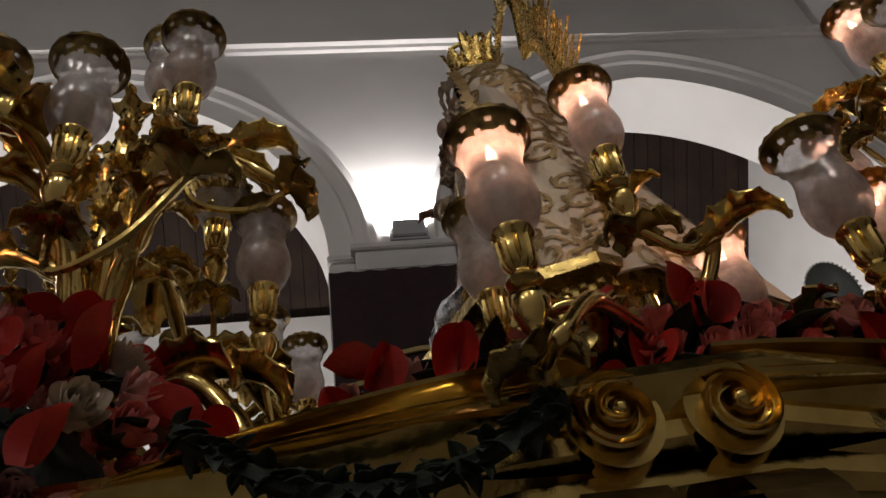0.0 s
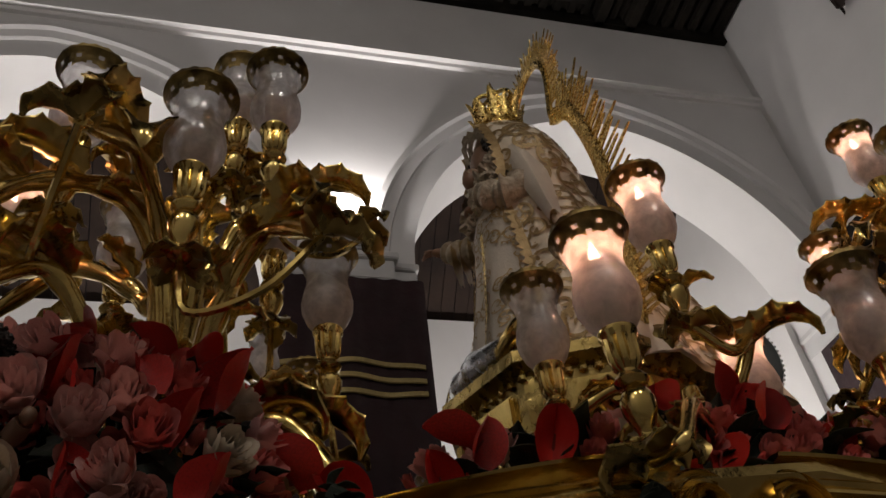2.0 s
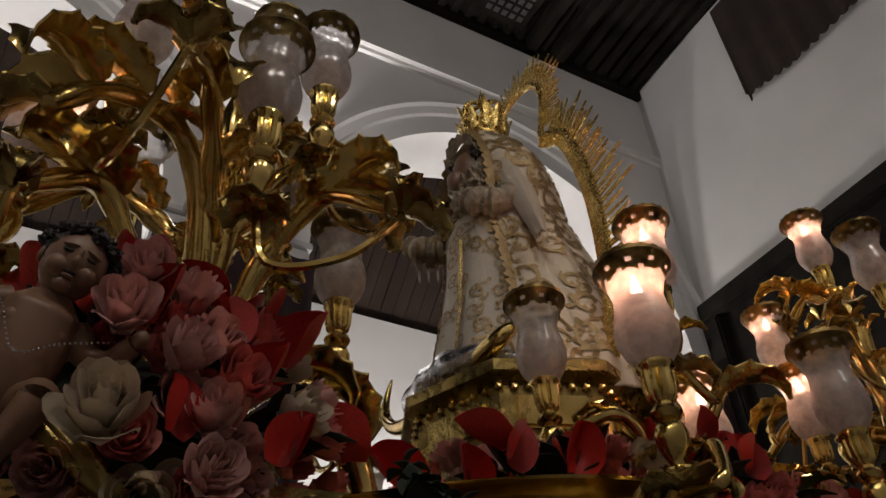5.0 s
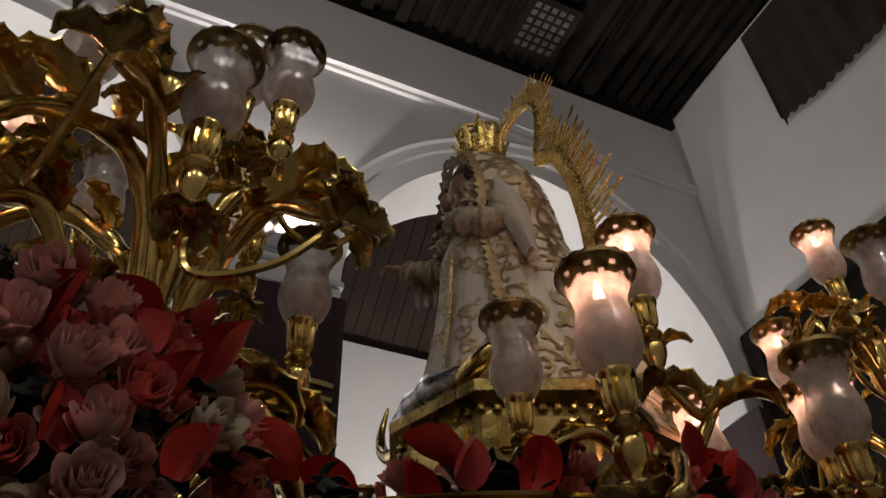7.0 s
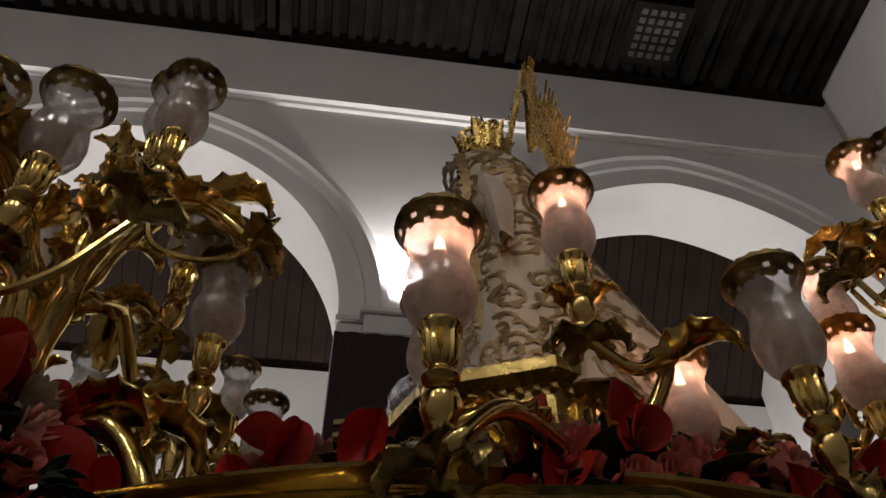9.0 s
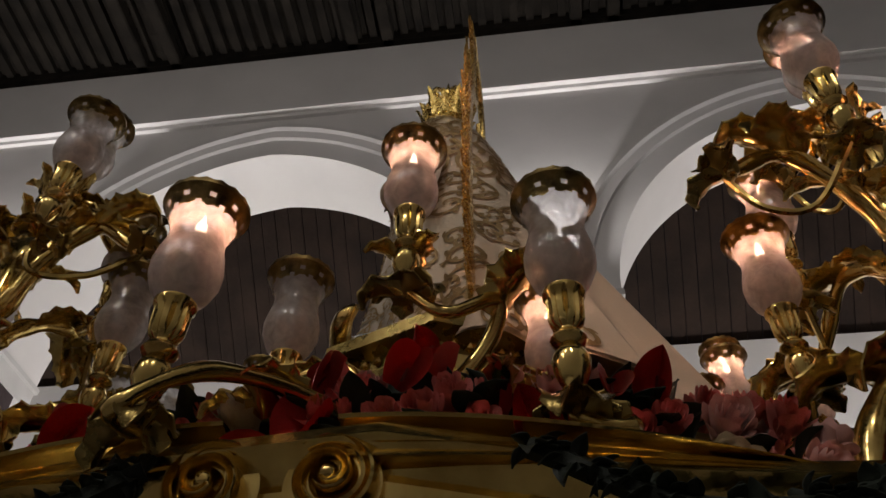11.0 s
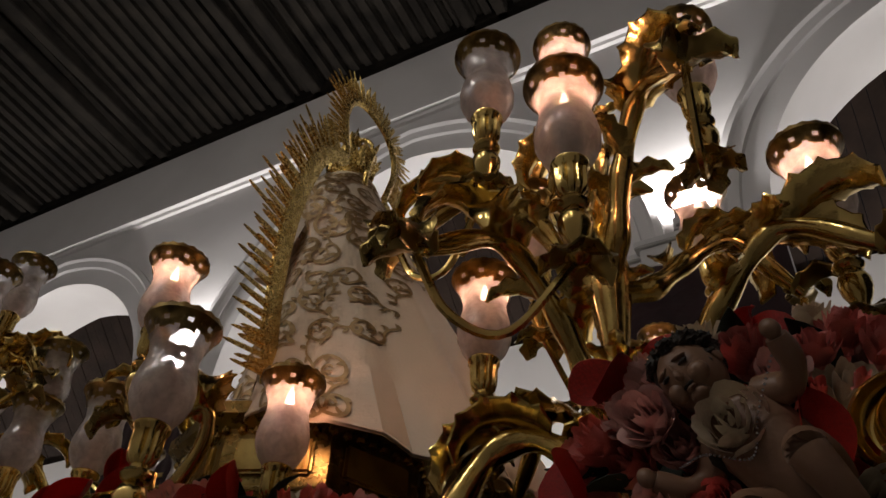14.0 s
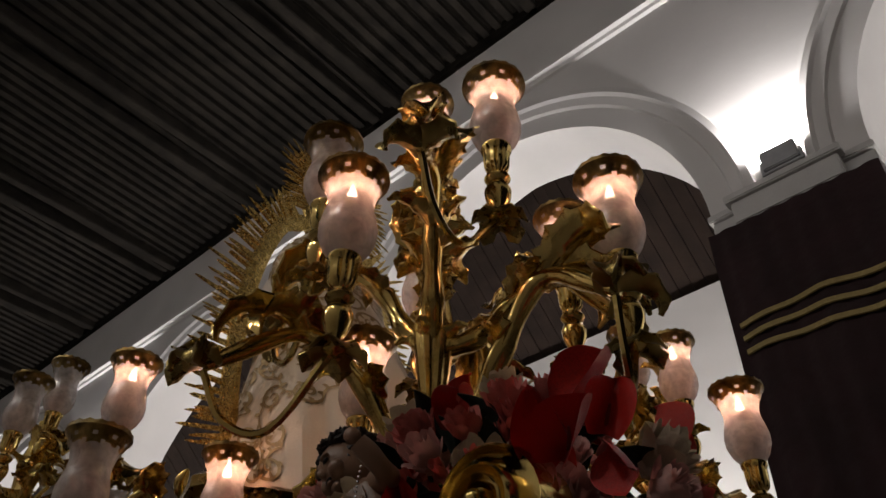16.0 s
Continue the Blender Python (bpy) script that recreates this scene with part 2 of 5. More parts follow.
def box_into(bm, x0, y0, z0, x1, y1, z1, bevel=0.0):
    r = bmesh.ops.create_cube(bm, size=1)
    for v in r["verts"]:
        v.co = Vector((x0 + (v.co.x + 0.5) * (x1 - x0), y0 + (v.co.y + 0.5) * (y1 - y0), z0 + (v.co.z + 0.5) * (z1 - z0)))
    if bevel:
        es = list({e for v in r["verts"] for e in v.link_edges})
        bmesh.ops.bevel(bm, geom=es, offset=bevel, segments=2, affect="EDGES")


def box(x0, y0, z0, x1, y1, z1, bevel=0.0):
    bm = bmesh.new()
    box_into(bm, x0, y0, z0, x1, y1, z1, bevel)
    return bm


def grid_into(bm, rows, closed=False, loop=False):
    """Skins rows of points; closed: each row is a ring; loop: last row joins the first."""
    vs = [[bm.verts.new(p) for p in row] for row in rows]
    n = len(vs[0])
    for i in range(len(vs) - (0 if loop else 1)):
        a, b = vs[i], vs[(i + 1) % len(vs)]
        for j in range(n if closed else n - 1):
            k = (j + 1) % n
            bm.faces.new((a[j], a[k], b[k], b[j]))
    return vs


def lathe(profile, n=20, flutes=0, depth=0.0, z0=0.0):
    """A turned shape from (radius, height) pairs; flutes cut the given depth."""
    bm = bmesh.new()
    rows = []
    for r, z in profile:
        row = []
        for j in range(n):
            a = 2 * math.pi * j / n
            rr = r * (1 - depth * (0.5 + 0.5 * math.cos(flutes * a))) if flutes else r
            row.append((rr * math.cos(a), rr * math.sin(a), z + z0))
        rows.append(row)
    vs = grid_into(bm, rows, closed=True)
    if profile[0][0] > 1e-4:
        bm.faces.new(vs[0][::-1])
    if profile[-1][0] > 1e-4:
        bm.faces.new(vs[-1])
    return bm


def smooth_path(points, n):
    """Catmull-Rom through the points."""
    P = [Vector(p) for p in points]
    P = [2 * P[0] - P[1]] + P + [2 * P[-1] - P[-2]]
    out = []
    segs = len(P) - 3
    for k in range(n + 1):
        s = k / n * segs
        i = min(int(s), segs - 1)
        u = s - i
        a, b, c, d = P[i:i + 4]
        out.append(0.5 * ((2 * b) + (c - a) * u + (2 * a - 5 * b + 4 * c - d) * u * u + (3 * b - 3 * c + d - a) * u ** 3))
    return out


def tube_into(bm, pts, radii, n=8):
    rows = []
    up = Vector((0.12, 0.31, 1)).normalized()
    for i, p in enumerate(pts):
        d = (pts[min(i + 1, len(pts) - 1)] - pts[max(i - 1, 0)]).normalized()
        s = d.cross(up)
        s = s.normalized() if s.length > 1e-3 else Vector((1, 0, 0))
        u = s.cross(d)
        r = radii(i / (len(pts) - 1)) if callable(radii) else radii
        rows.append([p + (s * math.cos(2 * math.pi * j / n) + u * math.sin(2 * math.pi * j / n)) * r for j in range(n)])
    vs = grid_into(bm, rows, closed=True)
    bm.faces.new(vs[0][::-1])
    bm.faces.new(vs[-1])


def tube(points, radii, n=8, steps=16):
    bm = bmesh.new()
    tube_into(bm, smooth_path(points, steps), radii, n)
    return bm


def leaf_into(bm, length, width, curl, lobes=4, thick=0.004, m=Matrix(), cup=0.25, nseg=16):
    """A carved, lobed leaf that starts at the origin, runs along +x and curls down (curl in radians) over its length."""
    top, bot = [], []
    x = z = 0.0
    ang = 0.5 * abs(curl) * 0.5
    for i in range(nseg + 1):
        u = i / nseg
        env = math.sin(math.pi * min(1, 0.10 + 0.90 * u) ** 0.8) ** 0.7 if u < 1 else 0.02
        w = width * env * (0.66 + 0.34 * abs(math.sin(math.pi * lobes * u)))
        w = max(w, width * 0.05)
        t = Vector((math.cos(ang), 0, math.sin(ang)))
        nrm = Vector((-t.z, 0, t.x))
        c = Vector((x, 0, z))
        rt, rb = [], []
        for k in range(-3, 4):
            s = k / 3
            p = c + Vector((0, s * w, 0)) + nrm * (cup * w * s * s - 0.10 * w * (1 - abs(s))) + t * (0.35 * w * abs(s) * (0.5 + 0.5 * math.sin(2 * math.pi * lobes * u)))
            rt.append(m @ (p + nrm * thick * (1 - 0.6 * abs(s))))
            rb.append(m @ (p - nrm * thick * (1 - 0.6 * abs(s))))
        top.append(rt + rb[::-1])
        ang -= curl / nseg * (0.4 + 1.2 * u)
        x += length / nseg * math.cos(ang)
        z += length / nseg * math.sin(ang)
    vs = grid_into(bm, top, closed=True)
    bm.faces.new(vs[0][::-1])
    bm.faces.new(vs[-1])


def leaf(length, width, curl, lobes=4, cup=0.25):
    bm = bmesh.new()
    leaf_into(bm, length, width, curl, lobes, cup=cup)
    return bm


# ---- the church ----
def arch_z(x, cx, half, spring, apex):
    """Height of a slightly pointed arch over x."""
    u = min(1.0, abs(x - cx) / half)
    h = apex - spring
    return spring + h * (0.90 * math.sqrt(max(0.0, 1 - u * u)) + 0.10 * (1 - u) ** 0.9)


def arch_curve(cx, half, spring, apex, n=36):
    out = []
    for i in range(n + 1):
        a = math.pi * i / n
        x = cx - half * math.cos(a)
        out.append((x, arch_z(x, cx, half, spring, apex)))
    return out


def arcade(y0, y1, name, label):
    """A wall carried on arches: front and back skins, arch soffits, pier cores."""
    bm = bmesh.new()
    half = BAY / 2 - HALF_CAP
    centres = [(a + b) / 2 for a, b in zip(PIERS, PIERS[1:])] + [PIERS[0] - BAY / 2]
    for cx in centres:
        crv = arch_curve(cx, half, SPRING_Z, APEX_Z)
        for y, flip in ((y0, 1), (y1, -1)):
            lo = [bm.verts.new((x, y, z)) for x, z in crv]
            hi = [bm.verts.new((x, y, EAVE_Z + 0.6)) for x, z in crv]
            for i in range(len(crv) - 1):
                q = (lo[i], lo[i + 1], hi[i + 1], hi[i])
                bm.faces.new(q if flip > 0 else q[::-1])
        a = [bm.verts.new((x, y0, z)) for x, z in crv]
        b = [bm.verts.new((x, y1, z)) for x, z in crv]
        for i in range(len(crv) - 1):
            bm.faces.new((a[i + 1], a[i], b[i], b[i + 1]))
    for px in PIERS + [PIERS[0] - BAY]:
        box_into(bm, px - HALF_CAP, y0, 0, px + HALF_CAP, y1, EAVE_Z + 0.6)
    return solid(name, bm, PLASTER, label, "wall", "structure")


arcade(WALL_Y, WALL_Y + WALL_T, "wall_north", "white plastered nave arcade wall with tall arches")

# raised archivolt mouldings round each arch
for cx in [(a + b) / 2 for a, b in zip(PIERS, PIERS[1:])] + [PIERS[0] - BAY / 2]:
    bm = bmesh.new()
    half = BAY / 2 - HALF_CAP
    inner = arch_curve(cx, half + 0.26, SPRING_Z, APEX_Z + 0.30, 48)
    outer = arch_curve(cx, half + 0.52, SPRING_Z, APEX_Z + 0.56, 48)
    rows = []
    for (xi, zi), (xo, zo) in zip(inner, outer):
        rows.append([(xi, WALL_Y + 0.02, zi), (xi + (xo - xi) * 0.1, WALL_Y - 0.045, zi + (zo - zi) * 0.1), (xi + (xo - xi) * 0.55, WALL_Y - 0.06, zi + (zo - zi) * 0.55),
                     (xi + (xo - xi) * 0.7, WALL_Y - 0.10, zi + (zo - zi) * 0.7), (xo, WALL_Y - 0.09, zo), (xo, WALL_Y + 0.02, zo)])
    vs = grid_into(bm, rows)
    solid("trim", bm, PLASTER, "white moulded band round the arch", "moulding", "structure")

# cornice line and eaves
bm = bmesh.new()
prof = [(0.02, -0.10), (-0.05, -0.08), (-0.06, -0.02), (-0.12, 0.0), (-0.12, 0.07), (-0.03, 0.10), (0.02, 0.10)]
grid_into(bm, [[(x, WALL_Y + a, CORNICE_Z + b) for a, b in prof] for x in np.linspace(FAR_X, END_X, 20)])
solid("trim", bm, PLASTER, "white cornice moulding along the nave wall", "moulding", "structure")

# piers: front pilaster, capital, velvet hanging, floodlight
for i, px in enumerate(PIERS):
    bm = box(px - HALF_MAIN - 0.02, WALL_Y - 0.13, 0, px + HALF_MAIN + 0.02, WALL_Y - 0.002, SPRING_Z - 0.3)
    solid("pillar", bm, PLASTER, "white plastered pilaster of the arcade pier", "pillar", "structure")
    cap = thing("capital", pose(px, WALL_Y, SPRING_Z), "pale moulded stone capital on the arcade pier", "capital", kind="structure")
    for nm, z0, z1, out in (("bed_moulding", -0.34, -0.085, 0.015), ("abacus", -0.085, 0.0, 0.06)):
        part(nm, box(-HALF_CAP - out * 0.4, -out - 0.005, z0, HALF_CAP + out * 0.4, WALL_T + out, z1, 0.012), STONE, cap)
        part(nm, box(-HALF_MAIN - out, -0.16 - out, z0 + 0.012, HALF_MAIN + out, -out - 0.009, z1 + 0.012, 0.012), STONE, cap)

    # velvet
    bm = bmesh.new()
    rows = []
    w = HALF_CAP + 0.025
    for k in range(25):
        z = SPRING_Z - 0.36 - k * (SPRING_Z - 0.42) / 24
        row = []
        for j in range(61):
            s = -1.18 + 2.36 * j / 60
            x = max(-1, min(1, s)) * w
            dy = -0.205 - 0.018 * math.sin(9 * s + 0.3 * i) * min(1, k / 4) - 0.01 * math.sin(23 * s)
            if abs(s) > 1:
                dy += (abs(s) - 1) / 0.18 * (WALL_T * 0.9)
            row.append((px + x, WALL_Y + dy, z))
        rows.append(row)
    grid_into(bm, rows)
    hanging = solid("velvet_hanging", bm, VELVET, "dark maroon velvet cloth hung round a pier, with three gold bands", "hanging", group="pier hangings")
    for k in range(3):
        zb = 5.70 - 0.150 * k
        bm = bmesh.new()
        rows = []
        for j in range(41):
            s = -0.88 + 1.76 * j / 40
            y = WALL_Y - 0.240 - 0.018 * math.sin(9 * s + 0.3 * i) - 0.006
            zz = zb + 0.02 * math.cos(3 * s + k) - 0.03 * abs(s)
            rows.append([(px + s * w, y + 0.014, zz - 0.028), (px + s * w, y, zz - 0.022), (px + s * w, y, zz + 0.022), (px + s * w, y + 0.014, zz + 0.028)])
        grid_into(bm, rows)
        part("gold_band", bm, BAND, hanging, "tarnished gold braid band")

    # floodlight on the capital
    fl = thing("floodlight", pose(px + 0.06, WALL_Y - 0.20, SPRING_Z + 0.012), "grey box floodlight standing on a capital and shining up the wall", "floodlight", group="arcade floodlights")
    part("housing", box(-0.17, -0.06, 0.03, 0.17, 0.07, 0.26, 0.012), FLOODBOX, fl)
    part("bracket", box(-0.20, -0.02, 0.0, -0.175, 0.03, 0.17, 0.004), FLOODBOX, fl)
    part("bracket", box(0.175, -0.02, 0.0, 0.20, 0.03, 0.17, 0.004), FLOODBOX, fl)
    part("foot", box(-0.20, -0.03, 0.0, 0.20, 0.04, 0.028, 0.004), FLOODBOX, fl)
    lamp = bpy.data.lights.new("floodlight", "SPOT")
    lamp.energy, lamp.color = FLOOD_W, (1.0, 0.95, 0.93)
    lamp.spot_size, lamp.spot_blend, lamp.shadow_soft_size = radians(168), 0.9, 0.07
    ob = new("floodlight_beam", lamp)
    ob.matrix_basis = look((px + 0.06, WALL_Y - 0.13, SPRING_Z + 0.32), (px + 0.06, WALL_Y + 0.25, SPRING_Z + 1.5))

# aisle beyond the arches
solid("wall_aisle", box(FAR_X, AISLE_Y, 0, END_X, AISLE_Y + 0.3, AISLE_Z), PLASTER, "white plastered outer wall of the aisle", "wall", "structure")
bm = bmesh.new()
n = 155
for k in range(n):
    x0 = FAR_X + (END_X - FAR_X) * k / n
    x1 = FAR_X + (END_X - FAR_X) * (k + 1) / n - 0.012
    d = 0.012 * (k % 2)
    a = (AISLE_Y + 0.3, AISLE_Z - 0.02 + d)
    b = (WALL_Y + WALL_T + 0.0, EAVE_Z - 0.9 + d)
    vs = [bm.verts.new(p) for p in ((x0, a[0], a[1]), (x1, a[0], a[1]), (x1, b[0], b[1]), (x0, b[0], b[1]), (x0, a[0], a[1] + 0.06), (x1, a[0], a[1] + 0.06), (x1, b[0], b[1] + 0.06), (x0, b[0], b[1] + 0.06))]
    for q in ((0, 1, 2, 3), (7, 6, 5, 4), (0, 4, 5, 1), (1, 5, 6, 2), (2, 6, 7, 3), (3, 7, 4, 0)):
        bm.faces.new([vs[j] for j in q])
solid("ceiling_aisle", bm, BOARD, "dark brown boarded lean-to ceiling of the aisle", "ceiling", "structure")
solid("roof_cover", box(FAR_X, WALL_Y + WALL_T, EAVE_Z + 0.4, END_X, AISLE_Y + 0.3, EAVE_Z + 0.6), TIMBER, "dark boarding over the aisle", "ceiling", "structure")
solid("wall_aisle_end", box(END_X - 0.5, WALL_Y + WALL_T, 0, END_X, AISLE_Y, EAVE_Z), PLASTER, "white end wall of the aisle", "wall", "structure")

# added, unseen: lamps low in the aisle bays, fill on the nave's opposite side
for k in range(5):
    lamp = bpy.data.lights.new("aisle_lamp", "AREA")
    lamp.energy, lamp.color, lamp.size = AISLE_W, (1.0, 0.95, 0.91), 0.6
    ob = new("aisle_lamp", lamp)
    ob.matrix_basis = look((PIERS[0] + BAY * (k - 0.5), WALL_Y + WALL_T + 1.2, 3.6), (PIERS[0] + BAY * (k - 0.5), WALL_Y + WALL_T + 0.9, 9.0))
# fill for the float's front; these lamps and housings are added, out of view
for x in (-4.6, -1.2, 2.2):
    fl = thing("floodlight", pose(x, BACK_Y + 0.02, 8.2), "added, unseen grey box floodlight fixed to the nave wall", "floodlight", group="nave floodlights")
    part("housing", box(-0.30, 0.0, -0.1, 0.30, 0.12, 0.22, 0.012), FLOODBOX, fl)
    lamp = bpy.data.lights.new("nave_fill", "AREA")
    lamp.energy, lamp.color, lamp.size = NAVE_FILL_W, (1.0, 0.93, 0.86), 0.55
    ob = new("nave_fill", lamp)
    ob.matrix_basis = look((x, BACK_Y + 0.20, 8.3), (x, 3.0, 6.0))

# nave roof: dark rafters over boards
RIDGE_Y, RIDGE_Z = 1.9, EAVE_Z + 0.25
bm = bmesh.new()
for ya, za, yb, zb in ((WALL_Y, EAVE_Z, RIDGE_Y, RIDGE_Z), (BACK_Y, EAVE_Z, RIDGE_Y, RIDGE_Z)):
    vs = [bm.verts.new(p) for p in ((FAR_X, ya, za + 0.22), (END_X + 0.3, ya, za + 0.22), (END_X + 0.3, yb, zb + 0.22), (FAR_X, yb, zb + 0.22))]
    bm.faces.new(vs)
    x = FAR_X
    while x < END_X + 0.2:
        s = 0.06
        q = [bm.verts.new((x + dx, y, z + dz)) for y, z in ((ya, za), (yb, zb)) for dx in (-s, s) for dz in (0.12, 0.24)]
        for f in ((0, 2, 6, 4), (0, 4, 5, 1), (2, 3, 7, 6), (0, 1, 3, 2)):
            bm.faces.new([q[j] for j in f])
        x += 0.24
solid("ceiling", bm, TIMBER, "dark timber nave ceiling with close rafters", "ceiling", "structure")
for k in range(8):
    x = END_X - 2.3 - k * 3.4
    for dx in (0.0, 0.55):
        solid("tie_beam", box(x + dx - 0.09, BACK_Y, EAVE_Z - 0.02, x + dx + 0.09, WALL_Y, EAVE_Z + 0.22, 0.015), TIMBER, "dark carved timber tie beam across the nave", "beam", "structure")

bm = bmesh.new()
box_into(bm, FAR_X, WALL_Y - 0.10, EAVE_Z - 0.02, END_X, WALL_Y + 0.3, EAVE_Z + 0.26)
solid("wall_plate", bm, TIMBER, "dark timber plate along the top of the nave wall", "beam", "structure")

# light showing through the lattice is only the panes' paler grey colour
lat = thing("ceiling_lattice", pose(5.15, 6.55, EAVE_Z), "pierced timber lattice panel in the ceiling, pale light painted on its panes", "lattice", kind="structure")
for i in range(5):
    for j in range(6):
        part("pane", box(-0.32 + 0.14 * i, -0.40 + 0.14 * j, -0.006, -0.23 + 0.14 * i, -0.31 + 0.14 * j, 0.0, 0.002), LATTICE, lat)
part("frame", box(-0.45, -0.50, 0.002, 0.45, 0.50, 0.03), TIMBER, lat)

# end wall with the tall dark frame and the hanging dark canopy
solid("wall_east", box(END_X, BACK_Y, 0, END_X + 0.35, WALL_Y + WALL_T, RIDGE_Z), PLASTER, "white plastered end wall of the nave", "wall", "structure")
solid("wall_south", box(FAR_X, BACK_Y - 0.4, 0, END_X, BACK_Y, EAVE_Z + 0.3), PLASTER, "white plastered nave wall", "wall", "structure")
solid("wall_west", box(FAR_X - 0.4, BACK_Y, 0, FAR_X, AISLE_Y, RIDGE_Z), PLASTER, "white plastered west wall", "wall", "structure")
solid("floor", box(FAR_X, BACK_Y, -0.2, END_X, AISLE_Y, 0.0), FLOOR, "worn stone church floor", "floor", "structure")

fr = thing("altarpiece", pose(END_X, 0, 0), "tall dark wooden altarpiece frame against the white end wall", "altarpiece")
part("panel", box(-0.06, -1.0, 0.0, -0.003, 7.0, 7.6), TIMBER, fr)
part("frame_top", box(-0.22, -1.3, 7.6, -0.003, 7.3, 7.9, 0.03), TIMBER, fr)
part("frame_side", box(-0.22, 7.0, 0.0, -0.003, 7.3, 7.598, 0.03), TIMBER, fr)
part("frame_side", box(-0.22, -1.3, 0.0, -0.003, -1.0, 7.598, 0.03), TIMBER, fr)
can = thing("canopy", pose(END_X, 0, EAVE_Z), "dark brown cloth canopy with a scalloped lower edge", "canopy")
for x, y0, y1 in ((-0.14, 1.6, 5.42),):
    bm = bmesh.new()
    rows = []
    for j in range(73):
        y = y1 - (y1 - y0) * j / 72
        low = -2.02 - 0.06 * abs(math.sin(j * math.pi / 3)) - 0.16 * min(1, j / 14)
        rows.append([(x, y, 0.0), (x + 0.02 * math.sin(j * 0.9), y, -1.0), (x + 0.03 * math.sin(j * 0.9), y, low), (x + 0.02, y, low), (x + 0.02, y, 0.0)])
    grid_into(bm, rows)
    part("valance", bm, DARKCLOTH, can)
bm = bmesh.new()
grid_into(bm, [[(-0.14 + 0.13 * k / 12, 5.42 + 0.02 * math.sin(k * 1.3), 0.0), (-0.14 + 0.13 * k / 12, 5.40 + 0.03 * math.sin(k * 1.3), -1.2), (-0.14 + 0.13 * k / 12, 5.38, -2.22 + 0.5 * (k / 12) ** 2)] for k in range(13)])
part("side_cloth", bm, DARKCLOTH, can)
part("top", box(-0.14, 1.6, -0.06, -0.003, 5.42, -0.002), DARKCLOTH, can)

# dark oval medallion on a staff, beyond the float
oval = thing("medallion", pose(4.13, 4.98, 0), "dark grey-green oval medallion with a beaded rim on a tall staff", "medallion")
bm = bmesh.new()
tube_into(bm, smooth_path([(0, 0, 0.0), (0, 0, 2.0), (0, 0, 4.0)], 8), 0.03, 10)
part("staff", bm, TIMBER, oval)
m_ov = Matrix.Translation((0, 0, 4.36)) @ Matrix.Rotation(radians(-35), 4, "Z") @ Matrix.Rotation(radians(90), 4, "X")
bm = lathe([(0.0, -0.02), (0.95, -0.02), (1.0, 0.0), (0.95, 0.025), (0.5, 0.05), (0.0, 0.055)], 40)
for v in bm.verts:
    v.co = Vector((v.co.x * 0.155, v.co.y * 0.27, v.co.z))
part("disc", bm, SLATE, oval, "", m_ov)
for k in range(44):
    a = 2 * math.pi * k / 44
    bm = bmesh.new()
    bmesh.ops.create_icosphere(bm, subdivisions=1, radius=0.012)
    part("bead", bm, STONE, oval, "", m_ov @ Matrix.Translation((0.157 * math.cos(a), 0.272 * math.sin(a), 0.0)))

# ---- the float ----
HL, HW = 1.07, 0.60           # half length and half width at the rim


def rim_point(u):
    """The rim's outline round the float, bowed out along the sides; u from 0 to 1."""
    a = 2 * math.pi * u
    c, s = math.cos(a), math.sin(a)
    e = 0.36
    x = HL * math.copysign(abs(c) ** e, c)
    y = HW * math.copysign(abs(s) ** e, s)
    return Vector((FX + x, FY + y, 0))


def rim_lift(x):
    d = abs(x - FX + 0.10)
    return 0.085 * math.exp(-(d / 0.30) ** 2) + 0.04 * math.exp(-((d - 1.05) / 0.16) ** 2)


float_ob = thing("processional_float", pose(FX, FY, 0), "carved and gilded wooden processional float with scrolled rim", "float")
OUT = [(0.02, -1.30), (0.02, -0.55), (0.10, -0.42), (0.055, -0.33), (0.02, -0.30), (0.0, -0.24), (0.015, -0.16), (0.05, -0.13), (0.05, -0.115), (0.065, -0.105), (0.065, -0.09),
       (0.085, -0.075), (0.085, -0.055), (0.075, -0.05), (0.10, -0.03), (0.112, -0.012), (0.105, 0.004), (0.085, 0.010), (0.03, 0.0), (-0.05, -0.02)]
N = 220
rows = []
for i in range(N):
    p, q = rim_point(i / N), rim_point((i + 0.01) / N)
    t = (q - p).normalized()
    nrm = Vector((t.y, -t.x, 0))
    rows.append([p + nrm * (a - 0.085) + Vector((0, 0, RIM_Z + rim_lift(p.x) * max(0.0, min(1.0, (b + 0.2) / 0.12)) + b)) - Vector((FX, FY, 0)) for a, b in OUT])
lo, hi = 8, 8
bm = bmesh.new()
grid_into(bm, [r[lo:] for r in rows], loop=True)
part("rim_moulding", bm, GOLD, float_ob, "gilded stepped moulding")
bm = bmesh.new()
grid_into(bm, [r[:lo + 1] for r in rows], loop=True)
part("body", bm, SHADEGOLD, float_ob, "carved gilding with its shade put into the colour")
bm = bmesh.new()
bm.faces.new([bm.verts.new(rim_point(i / N) - Vector((FX, FY, 0)) + Vector((0, 0, RIM_Z - 0.03))) for i in range(N)])
bmesh.ops.solidify(bm, geom=bm.faces[:], thickness=0.03)
part("deck", bm, OLDGOLD, float_ob)


